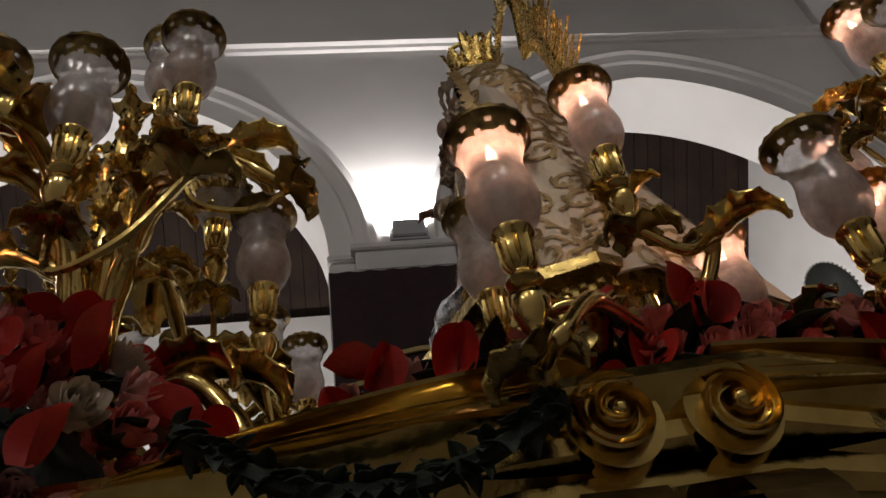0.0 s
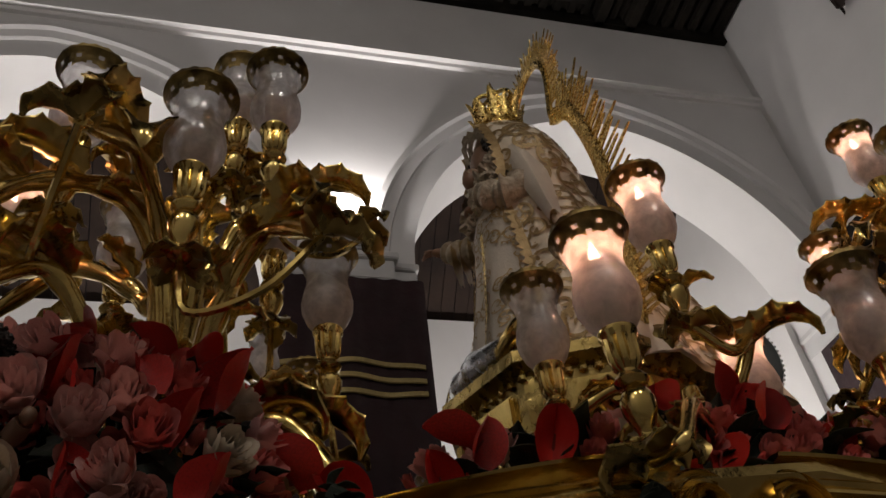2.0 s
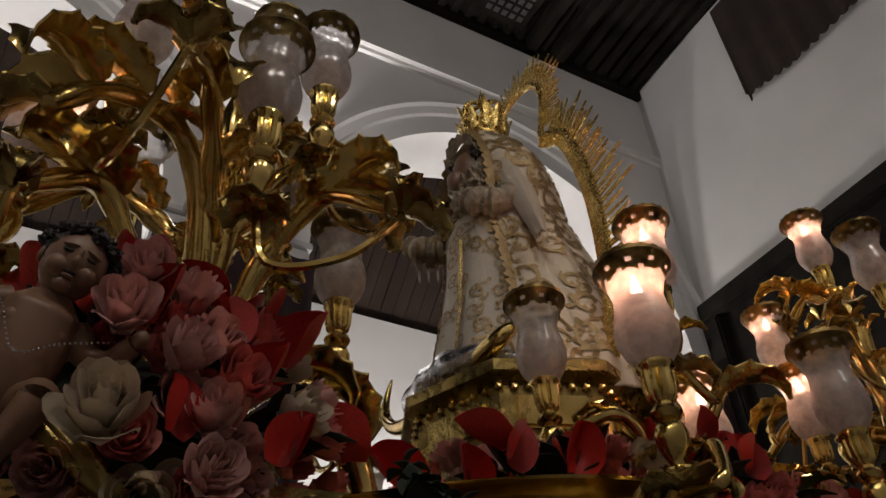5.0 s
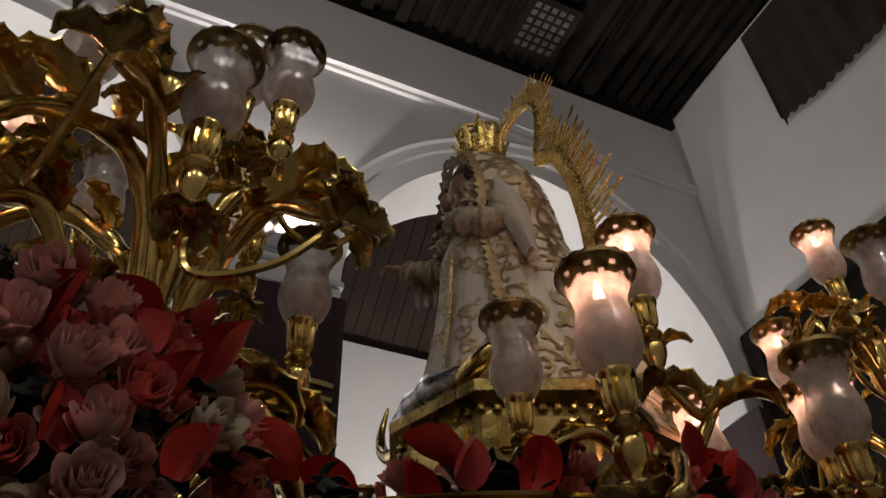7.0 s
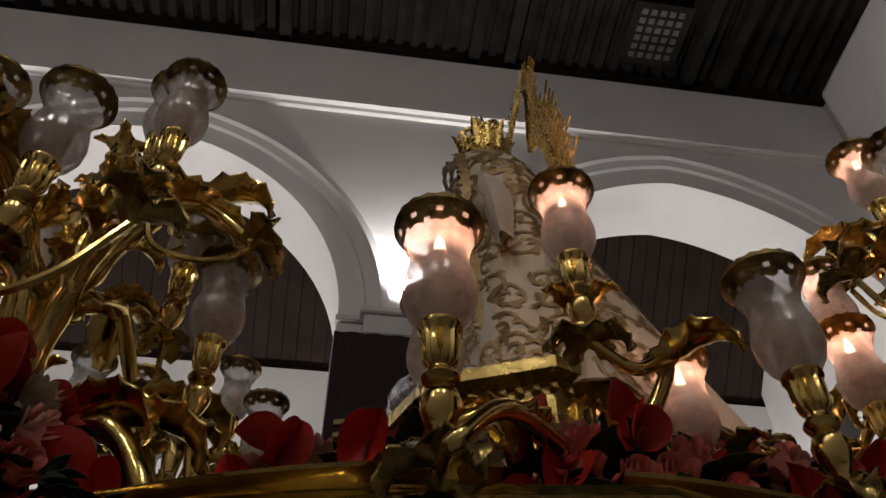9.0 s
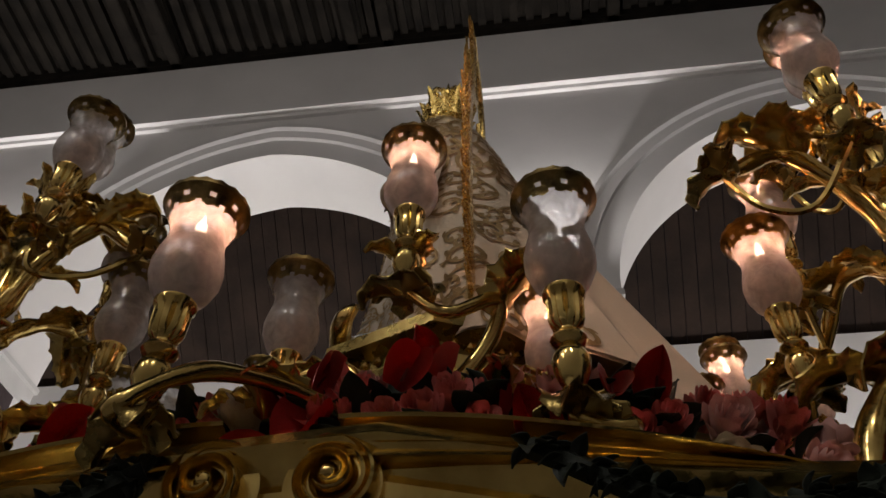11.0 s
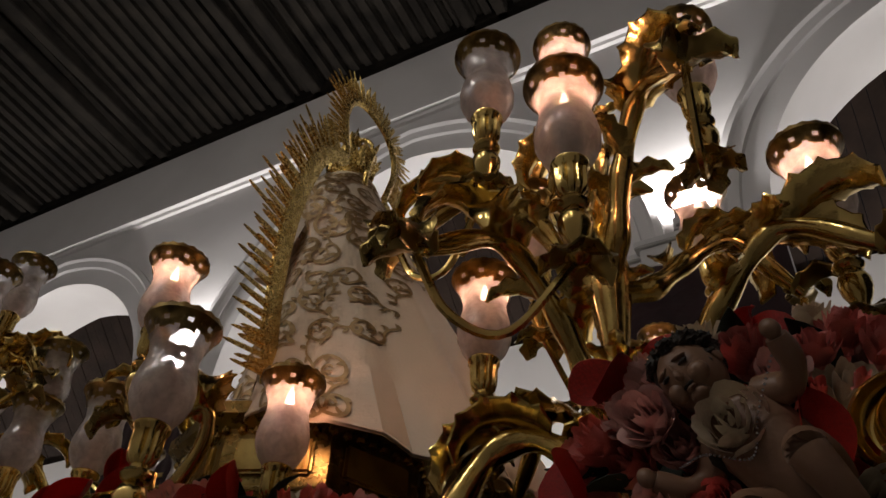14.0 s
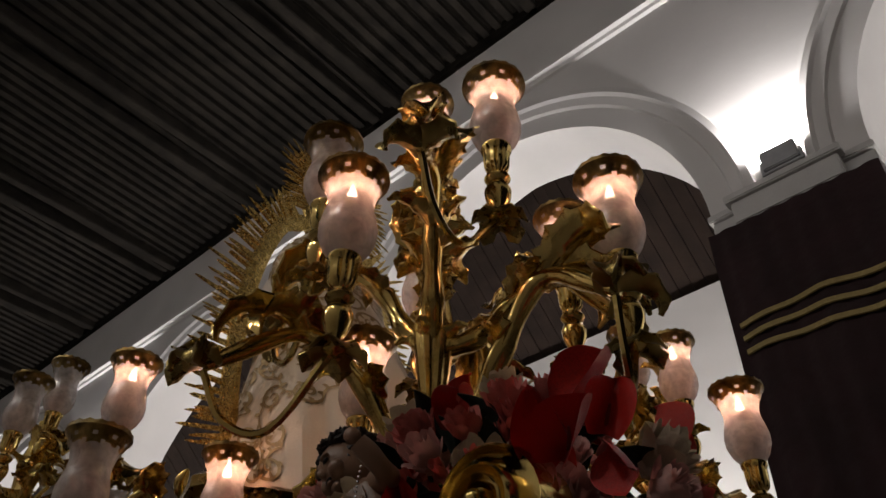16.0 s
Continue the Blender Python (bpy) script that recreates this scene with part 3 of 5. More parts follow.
def volute(r0, depth, side, turns=1.75, n=64):
    """A carved spiral scroll in the xz plane, side +1 or -1 for its hand."""
    bm = bmesh.new()
    rows = []
    prof = ((1.0, 0.030), (1.0, 0.004), (0.82, -0.010), (0.55, -0.013), (0.38, -0.003), (0.22, -0.001), (0.05, -0.010), (-0.25, -0.013), (-0.45, -0.002), (-0.62, -0.002), (-0.78, -0.009), (-1.0, 0.004), (-1.0, 0.030))
    for i in range(n + 1):
        u = i / n
        c = Vector((math.cos(turns * 2 * math.pi * u + 0.9) * side, 0, math.sin(turns * 2 * math.pi * u + 0.9)))
        w = r0 * (0.235 - 0.085 * u)
        o = c * r0 * (0.80 - 0.63 * u)
        y = -depth - r0 * 0.30 * u
        rows.append([o + c * w * k + Vector((0, y + d * r0 / 0.06, 0)) for k, d in prof])
    grid_into(bm, rows)
    r = bmesh.ops.create_uvsphere(bm, u_segments=14, v_segments=9, radius=r0 * 0.19)
    bmesh.ops.translate(bm, verts=r["verts"], vec=(0, -depth - r0 * 0.30, 0))
    r = bmesh.ops.create_cone(bm, cap_ends=True, segments=28, radius1=r0 * 1.0, radius2=r0 * 0.96, depth=depth + 0.02)
    bmesh.ops.rotate(bm, verts=r["verts"], matrix=Matrix.Rotation(radians(90), 3, "X"))
    bmesh.ops.translate(bm, verts=r["verts"], vec=(0, -(depth - 0.03) / 2, 0))
    return bm


def scroll_band(side, sy):
    """The fluted band that runs out of a middle scroll's top and dies into the rim."""
    bm = bmesh.new()
    rows = []
    prof = [(0.0, 0.030), (0.0, 0.004), (0.05, -0.006), (0.12, -0.004), (0.16, 0.006), (0.34, 0.014), (0.52, 0.006), (0.56, -0.003), (0.64, -0.005), (0.70, 0.004), (0.80, 0.006), (0.84, -0.004), (0.94, -0.006), (1.0, 0.004), (1.0, 0.030)]
    for i in range(33):
        d = 0.50 * i / 32
        zu = 0.058 - 0.034 * (d / 0.25) ** 1.5
        zl = 0.000 - 0.022 * (d / 0.25)
        rows.append([(side * (0.066 + d) - 0.114, sy * (HW + 0.012 - y * 1.4 + 0.012 * math.sin(math.pi * min(1, d / 0.5))), RIM_Z + 0.038 + zu + (zl - zu) * v) for v, y in prof])
    grid_into(bm, rows)
    part("scroll_band", bm, GOLD, float_ob, "fluted gilded band")


for sy in (-1, 1):
    for side in (-1, 1):
        scroll_band(side, sy)
        part("scroll", volute(0.056, 0.020, -side), GOLD, float_ob, "gilded spiral scroll", Matrix.Translation((side * 0.066 - 0.114, sy * (HW - 0.006), RIM_Z + 0.014)) @ Matrix.Rotation(0 if sy < 0 else math.pi, 4, "Z"))
        if side < 0:
            for o in (0.0, 0.018, 0.034):
                part("corner_band", tube([(-1.085 - o, sy * (HW + 0.03), RIM_Z + 0.185), (-1.03 - o, sy * (HW + 0.045), RIM_Z + 0.112), (-0.965 - o * 0.8, sy * (HW + 0.05), RIM_Z + 0.018), (-0.88 - o * 0.3, sy * (HW + 0.04), RIM_Z - 0.05), (-0.74, sy * (HW + 0.0), RIM_Z - 0.09)], lambda u: 0.0098, 10, 24), OLDGOLD, float_ob, "gilded sweeping band")
        else:
          part("corner_scroll", volute(0.060, 0.030, side, 1.9), GOLD, float_ob, "gilded spiral scroll", Matrix.Translation((side * 1.095, sy * (HW - 0.02), RIM_Z + 0.052)) @ Matrix.Rotation(0 if sy < 0 else math.pi, 4, "Z"))
        # carved consoles below the middle scrolls, in the gilding darkened for shade
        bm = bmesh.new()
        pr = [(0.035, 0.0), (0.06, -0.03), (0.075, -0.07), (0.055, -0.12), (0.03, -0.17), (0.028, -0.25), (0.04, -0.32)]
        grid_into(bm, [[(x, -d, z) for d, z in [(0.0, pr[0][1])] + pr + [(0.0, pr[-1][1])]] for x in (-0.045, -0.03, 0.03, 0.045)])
        part("console", bm, SHADEGOLD, float_ob, "", Matrix.Translation((side * 0.085 - 0.106, sy * (HW - 0.03), RIM_Z - 0.06)) @ Matrix.Rotation(0 if sy < 0 else math.pi, 4, "Z"))
# carved leaf relief on the sides
random.seed(5)
relief = mesh_of("carved_leaf", leaf(0.11, 0.035, 1.4), OLDGOLD)
for sy in (-1, 1):
    for k in range(16):
        x = -0.95 + 1.9 * k / 15
        hang("carved_leaf", relief, float_ob, Matrix.Translation((x, sy * (HW - 0.05), RIM_Z - 0.2 - 0.03 * (k % 2))) @ Matrix.Rotation(sy * radians(90), 4, "Z") @ Matrix.Rotation(radians(-60 - 20 * (k % 3)), 4, "Y"))
# skirt to the floor
bm = bmesh.new()
rows = []
for i in range(N):
    p, q = rim_point(i / N), rim_point((i + 0.01) / N)
    t = (q - p).normalized()
    nrm = Vector((t.y, -t.x, 0))
    f = 0.02 * math.sin(i * 0.9)
    rows.append([p + nrm * (-0.07 + f * (1 - k / 4)) + Vector((-FX, -FY, 0.0 + 1.32 * k / 4)) for k in range(5)])
grid_into(bm, rows, loop=True)
part("skirt", bm, VELVET, float_ob, "dark maroon velvet skirt")

# ---- candle lamps ----
H = 0.168
GL_PROFILE = [(0.019, 0.0), (0.026, 0.008), (0.037, 0.024), (0.0445, 0.044), (0.0455, 0.062), (0.042, 0.082), (0.0375, 0.100), (0.0365, 0.116), (0.040, 0.134), (0.0475, 0.154), (0.0545, 0.168)]


def glass_mesh():
    bm = bmesh.new()
    n = 28
    ring = [[(r * math.cos(2 * math.pi * j / n), r * math.sin(2 * math.pi * j / n), z) for j in range(n)] for r, z in GL_PROFILE]
    grid_into(bm, ring, closed=True)
    return mesh_of("glass_shade", bm, GLASS)


def collar_mesh():
    """The openwork gilt band on the glass's lip: two rings, a row of scallops and holes between."""
    bm = bmesh.new()
    n = 36
    def ring_at(z):
        for (r0, z0), (r1, z1) in zip(GL_PROFILE, GL_PROFILE[1:]):
            if z0 <= z <= z1:
                return r0 + (r1 - r0) * (z - z0) / (z1 - z0)
        return GL_PROFILE[-1][0]
    zs = [0.142, 0.146, 0.152, 0.158, 0.163, 0.168, 0.1745]
    rows = []
    for k, z in enumerate(zs):
        row = []
        for j in range(n):
            a = 2 * math.pi * j / n
            zz = z
            if k == 0:
                zz -= 0.004 * (j % 3 == 0) + 0.002 * math.sin(5 * a)
            if k == len(zs) - 1:
                zz += 0.0035 * (j % 2)
            r = ring_at(min(z, 0.168)) + 0.0018 + (0.002 if k == 5 else 0.0) + (0.001 if k == 6 else 0)
            row.append(bm.verts.new((r * math.cos(a), r * math.sin(a), zz)))
        rows.append(row)
    for k in range(len(rows) - 1):
        for j in range(n):
            if k == 2 and j % 4 == 0:
                continue
            if k == 0 and j % 4 == 2:
                continue
            bm.faces.new((rows[k][j], rows[k][(j + 1) % n], rows[k + 1][(j + 1) % n], rows[k + 1][j]))
    bmesh.ops.solidify(bm, geom=bm.faces[:], thickness=0.0016)
    return mesh_of("collar", bm, LACE)


CUP = [(0.004, -0.165), (0.016, -0.158), (0.019, -0.150), (0.010, -0.143), (0.010, -0.136), (0.015, -0.128), (0.021, -0.112), (0.0225, -0.098), (0.017, -0.084), (0.011, -0.080), (0.019, -0.075), (0.022, -0.069), (0.019, -0.063),
       (0.012, -0.060), (0.012, -0.055), (0.019, -0.048), (0.0215, -0.038), (0.0225, -0.022), (0.0225, -0.008), (0.026, -0.002), (0.026, 0.003), (0.023, 0.006)]


def cup_mesh():
    bm = lathe(CUP[:13], 20)
    n = 40
    rows = []
    for r, z in CUP[13:]:
        f = 0.16 if -0.05 < z < -0.005 else 0.0
        rows.append([(r * (1 - f * (j % 4 == 0)) * math.cos(2 * math.pi * j / n), r * (1 - f * (j % 4 == 0)) * math.sin(2 * math.pi * j / n), z) for j in range(n)])
    vs = grid_into(bm, rows, closed=True)
    bm.faces.new(vs[-1])
    return mesh_of("lamp_cup", bm, GOLD)


def drip_mesh():
    """The leafy gilt tray below a lamp."""
    bm = bmesh.new()
    for k in range(5):
        leaf_into(bm, 0.052, 0.024, 1.1, 2, 0.002, Matrix.Rotation(2 * math.pi * k / 5, 4, "Z") @ Matrix.Translation((0.006, 0, -0.150)) @ Matrix.Rotation(radians(25), 4, "Y"), nseg=8)
    return mesh_of("leaf_tray", bm, OLDGOLD)


GLASS_M, COLLAR_M, CUP_M, DRIP_M = glass_mesh(), collar_mesh(), cup_mesh(), drip_mesh()
CANDLE_LOW = mesh_of("candle", lathe([(0.019, 0.004), (0.020, 0.05), (0.019, 0.085), (0.016, 0.090), (0.004, 0.087)], 16), WAX)
CANDLE_HIGH = mesh_of("candle", lathe([(0.020, 0.004), (0.021, 0.07), (0.021, 0.108), (0.018, 0.116), (0.004, 0.110)], 16), WAX)
FLAME_M = mesh_of("flame", lathe([(0.0005, 0.108), (0.006, 0.116), (0.0085, 0.126), (0.006, 0.142), (0.002, 0.155), (0.0003, 0.162)], 10), FLAME)


def lamp_under(owner, place, lit):
    """A candle lamp as parts of a candelabrum; place is the middle of the glass's lip."""
    base = Vector(place) - Vector((0, 0, H)) - owner.matrix_basis.translation
    cup = hang("lamp_cup", CUP_M, owner, Matrix.Translation(base) @ Matrix.Rotation(random.uniform(0, 6), 4, "Z"), "fluted gilt lamp cup")
    hang("leaf_tray", DRIP_M, cup)
    hang("glass_shade", GLASS_M, cup, None, "etched frosted glass shade" + (" lit by its candle" if lit else ""))
    hang("collar", COLLAR_M, cup, None, "openwork gilt lip band")
    hang("candle", CANDLE_HIGH if lit else CANDLE_LOW, cup, None, "burning white candle" if lit else "unlit white candle")
    if lit:
        hang("flame", FLAME_M, cup)
        lamp = bpy.data.lights.new("candle", "POINT")
        lamp.energy, lamp.color, lamp.shadow_soft_size = CANDLE_W, (1.0, 0.50, 0.34), 0.012
        ob = new("candle_light", lamp)
        ob.location = Vector(place) - Vector((0, 0, H)) + Vector((0, 0, 0.140))
    return Vector(place) - Vector((0, 0, H + 0.160))


# the middle of each lamp's lip, corner by corner
LAMPS = {
    "near front": [("a", 0.657, 2.052, 2.975), ("b", 0.723, 1.944, 2.847), ("c", 0.605, 1.829, 2.604), ("d", 0.420, 1.900, 2.725), ("e", 0.328, 2.000, 2.555), ("f", 0.834, 2.116, 2.544), ("g", 0.741, 2.184, 2.762), ("h", 0.470, 2.200, 2.700)],
    "near back": [("a", 2.165, 2.053, 3.020), ("b", 2.081, 1.885, 2.818), ("c", 2.232, 1.825, 2.576), ("d", 2.390, 1.997, 2.840), ("e", 2.521, 2.125, 2.607), ("f", 1.973, 2.109, 2.516), ("g", 2.045, 2.185, 2.753), ("h", 2.330, 2.280, 2.740)],
    "far front": [("a", 0.761, 2.930, 2.945), ("f", 0.865, 2.780, 2.731), ("c", 0.543, 2.850, 2.830), ("d", 0.415, 2.800, 2.839), ("e", 0.540, 3.050, 2.764)],
    "far back": [("f", 1.964, 2.750, 2.652), ("g", 2.045, 2.780, 2.760), ("a", 2.086, 2.950, 2.915), ("c", 2.250, 2.850, 2.766), ("e", 2.404, 2.780, 2.542)],
}
STEMS = {"near front": (0.600, 2.05), "near back": (2.205, 2.05), "far front": (0.640, 2.93), "far back": (2.180, 2.93)}
LEAF_BIG = mesh_of("acanthus_leaf", leaf(0.17, 0.042, 2.4, 5, 0.45), GOLD)
LEAF_MID = mesh_of("acanthus_leaf", leaf(0.10, 0.022, 2.0, 4, 0.4), GOLD)
LEAF_SLIM = mesh_of("acanthus_leaf", leaf(0.20, 0.020, 0.9, 5, 0.5), GOLD)
LEAF_DARK = mesh_of("acanthus_leaf", leaf(0.085, 0.026, 2.4, 3, 0.5), OLDGOLD)


def toward(d):
    """A turn that lays +x along d, with z kept as high as can be."""
    d = d.normalized()
    s = Vector((0, 0, 1)).cross(d)
    s = s.normalized() if s.length > 1e-3 else Vector((0, 1, 0))
    u = d.cross(s)
    return Matrix((d, s, u)).transposed().to_4x4()


def candelabrum(corner, lit, label):
    sx, sy = (-1 if "front" in corner else 1), (-1 if "near" in corner else 1)
    ox, oy = STEMS[corner]
    owner = thing("candelabrum", pose(ox, oy, RIM_Z - 0.03), label, "candelabrum", "corner candelabra")
    org = Vector((ox, oy, RIM_Z - 0.03))
    stem = [(0.040, 0.0), (0.050, 0.03), (0.030, 0.07), (0.024, 0.16), (0.034, 0.22), (0.042, 0.27), (0.026, 0.33), (0.020, 0.40), (0.030, 0.47), (0.038, 0.53), (0.024, 0.60), (0.017, 0.68), (0.022, 0.74), (0.028, 0.79), (0.014, 0.85), (0.010, 0.93)]
    part("stem", lathe(stem, 24, 8, 0.14), GOLD, owner, "fluted and leafy gilded stem")
    rnd = random.Random(int(7 + sx * 3 + sy))
    for zz, n, me, tilt in ((0.06, 5, LEAF_SLIM, -76), (0.18, 4, LEAF_BIG, -72), (0.32, 5, LEAF_MID, -74), (0.46, 5, LEAF_MID, -66), (0.58, 4, LEAF_BIG, -76), (0.74, 4, LEAF_MID, -68), (0.84, 4, LEAF_MID, -74)):
        for k in range(n):
            hang("acanthus_leaf", me, owner, Matrix.Translation((0, 0, zz)) @ Matrix.Rotation(2 * math.pi * k / n + rnd.uniform(-0.2, 0.2), 4, "Z") @ Matrix.Translation((0.012, 0, 0)) @ Matrix.Rotation(radians(tilt), 4, "Y"))
    for k, (reach_, top_) in enumerate(((0.20, 0.27), (-0.17, 0.20))):
        d = Vector((-sx * reach_, 0, 0))
        part("cornucopia", tube([(0, 0, 0.08), d * 0.35 + Vector((0, sy * 0.02, top_ - 0.03)), d * 0.8 + Vector((0, sy * 0.04, top_ - 0.01)), d * 1.15 + Vector((0, sy * 0.05, top_ * 0.55)), d * 1.25 + Vector((0, sy * 0.05, 0.02))], lambda u: 0.013 + 0.012 * u + 0.0025 * math.sin(30 * u), 10, 28), GOLD, owner, "curled gilded horn")
        for u in (0.45, 0.75):
            hang("acanthus_leaf", LEAF_BIG, owner, Matrix.Translation(d * u + Vector((0, sy * 0.03, top_))) @ toward(d.normalized() + Vector((0, 0.3 * (1 if u > 0.5 else -1), 0.1))))
    for name, x, y, z in LAMPS[corner]:
        place = Vector((x, y, z))
        foot = lamp_under(owner, place, name in lit) - org
        out = Vector((foot.x, foot.y, 0))
        reach = max(out.length, 0.02)
        dirn = out.normalized()
        side = Vector((-dirn.y, dirn.x, 0))
        turn_ = -sx * min(0.62, 0.13 / (reach + 0.02))
        bend = Matrix.Rotation(turn_, 3, "Z") @ dirn
        z0 = {"a": 0.66, "c": 0.26, "e": 0.24, "f": 0.20}.get(name, 0.50)
        peak = bend * (reach * 0.70 + (0.055 if reach < 0.26 else 0.025)) + Vector((0, 0, foot.z + 0.095))
        tip = bend * (reach + (0.12 if reach < 0.26 else 0.045)) + Vector((0, 0, foot.z + 0.005))
        # leafy branch that arches over, a drooping end leaf, and a thin rod that swings below it up into the lamp
        part("branch", tube([(0, 0, z0), bend * reach * 0.25 + Vector((0, 0, z0 + (foot.z - z0) * 0.45)), bend * reach * 0.50 + Vector((0, 0, z0 * 0.18 + (foot.z + 0.06) * 0.82)), peak, tip], lambda u: 0.0205 - 0.0085 * u + 0.0022 * math.sin(30 * u), 14, 34), GOLD, owner)
        low = (tip + foot) * 0.5 + Vector((0, 0, -0.10)) - side * 0.03
        part("rod", tube([tip + Vector((0, 0, -0.01)), tip.lerp(low, 0.6) + Vector((0, 0, -0.025)), low + (foot - tip) * 0.22, foot + Vector((0, 0, 0.006))], 0.0058, 6, 18), GOLD, owner, "thin gilt rod")
        bs = Vector((-bend.y, bend.x, 0))
        for q, me, d, tilt in ((peak, LEAF_BIG, bend + Vector((0, 0, 0.1)), -8), (peak - bend * 0.03, LEAF_BIG, bend + bs * 0.5, 4), (peak - bend * 0.04, LEAF_MID, bend - bs * 0.9, -12), (tip, LEAF_DARK, bend * 0.6 + bs, 0), (tip, LEAF_DARK, bend * 0.6 - bs, 0), (tip - bend * 0.02, LEAF_DARK, bend, -14),
                               (Vector((0, 0, z0)).lerp(peak, 0.45) + Vector((0, 0, 0.02)), LEAF_MID, bend * 0.5 + bs * 0.9 + Vector((0, 0, 0.4)), -10), (Vector((0, 0, z0)).lerp(peak, 0.62) + Vector((0, 0, 0.02)), LEAF_MID, bend * 0.6 - bs * 0.9 + Vector((0, 0, 0.3)), -10)):
            hang("acanthus_leaf", me, owner, Matrix.Translation(q) @ toward(d) @ Matrix.Rotation(radians(tilt + rnd.uniform(-12, 12)), 4, "Y") @ Matrix.Rotation(rnd.uniform(-0.35, 0.35), 4, "X"))
    if corner == "near front":
        # low arm that sweeps outward before the burning lamp and ends in a drooping leaf
        line_ = [Vector(p) - org for p in ((0.590, 2.03, 2.20), (0.555, 1.985, 2.42), (0.500, 1.94, 2.485), (0.445, 1.90, 2.470), (0.387, 1.85, 2.410), (0.346, 1.82, 2.330))]
        part("branch", tube(line_, lambda u: 0.021 - 0.008 * u + 0.002 * math.sin(30 * u), 14, 36), GOLD, owner)
        for q, me, d in ((line_[3], LEAF_BIG, Vector((-0.8, -0.5, 0.1))), (line_[4], LEAF_BIG, Vector((-0.7, 0.5, 0.0))), (line_[4], LEAF_BIG, Vector((-0.6, -0.6, -0.2))), (line_[5], LEAF_DARK, Vector((-0.8, 0.2, -0.3))), (line_[2], LEAF_MID, Vector((-0.3, -0.9, 0.3)))):
            hang("acanthus_leaf", me, owner, Matrix.Translation(q + Vector((0, 0, 0.012))) @ toward(d))
    return owner


random.seed(3)
candelabrum("near front", "e", "gilded leafy candelabrum with mostly unlit frosted glass lamps, near the front")
candelabrum("near back", "acdefgh", "gilded leafy candelabrum with burning candle lamps, near the back")
candelabrum("far front", "", "gilded leafy candelabrum with unlit frosted lamps on the far front corner")
candelabrum("far back", "acefg", "gilded leafy candelabrum with burning lamps on the far back corner")

SIDE = [("A", -0.254, 1.753, 2.301), ("E", 0.211, 1.805, 2.319), ("B", -0.013, 1.930, 2.624), ("C", 0.198, 2.085, 2.389), ("D", -0.220, 2.043, 2.439)]


def side_candelabrum(sy, lit, label):
    oy = FY + sy * 0.42
    owner = thing("branched_lamp", pose(FX, oy, RIM_Z - 0.03), label, "candelabrum", "side candelabra")
    org = Vector((FX, oy, RIM_Z - 0.03))
    part("stem", lathe([(0.045, 0.0), (0.05, 0.03), (0.028, 0.07), (0.022, 0.14), (0.034, 0.20), (0.022, 0.27), (0.014, 0.34)], 20, 8, 0.12), GOLD, owner)
    for k in range(6):
        hang("acanthus_leaf", LEAF_SLIM if k % 2 else LEAF_MID, owner, Matrix.Translation((0, 0, 0.10)) @ Matrix.Rotation(k * 1.05, 4, "Z") @ Matrix.Rotation(radians(-68), 4, "Y"))
    for name, dx, y, z in SIDE:
        place = Vector((FX + dx, FY + sy * (y - FY) * -1, z))
        foot = lamp_under(owner, place, name in lit) - org
        out = Vector((foot.x, foot.y, 0))
        dirn = out.normalized() if out.length > 0.02 else Vector((1, 0, 0))
        side = Vector((-dirn.y, dirn.x, 0))
        if name == "B":
            part("branch", tube([(0, 0, 0.22), Vector((0.10, 0, 0.36)), Vector((0.12, foot.y * 0.5, 0.42)), Vector((0.05, foot.y, foot.z - 0.05)), foot], lambda u: 0.015 - 0.007 * u, 14, 30), GOLD, owner)
            hang("acanthus_leaf", LEAF_BIG, owner, Matrix.Translation((0.11, foot.y * 0.3, 0.40)) @ toward(Vector((0.6, -0.6, 0.2))))
        else:
            part("branch", tube([(0, 0, 0.10), dirn * out.length * 0.40 + side * 0.03 + Vector((0, 0, foot.z + 0.08)), dirn * out.length * 0.85 + side * 0.05 + Vector((0, 0, foot.z + 0.06)), dirn * (out.length + 0.035) + side * 0.045 + Vector((0, 0, foot.z - 0.02)), foot + Vector((0, 0, -0.012)), foot + Vector((0, 0, 0.01))], lambda u: 0.0125 - 0.0045 * u + 0.0014 * math.sin(34 * u), 14, 40), GOLD, owner)
            hang("acanthus_leaf", LEAF_MID, owner, Matrix.Translation(dirn * out.length * 0.5 + side * 0.03 + Vector((0, 0, foot.z + 0.085))) @ toward(dirn + Vector((0, 0, 0.2))))
        for s in (-1, 1):
            hang("acanthus_leaf", LEAF_MID, owner, Matrix.Translation(dirn * out.length * 0.6 + Vector((0, 0, foot.z + 0.06))) @ toward(dirn + side * s * 0.9) @ Matrix.Rotation(radians(-20), 4, "Y"))
            hang("acanthus_leaf", LEAF_DARK, owner, Matrix.Translation(foot + Vector((0, 0, -0.01))) @ toward(dirn * 0.4 + side * s) @ Matrix.Rotation(radians(10), 4, "Y"))
    return owner


side_candelabrum(-1, "ABC", "low gilded branched candelabrum with three burning frosted glass lamps among flowers")
side_candelabrum(1, "C", "low gilded branched candelabrum with frosted lamps on the far side")

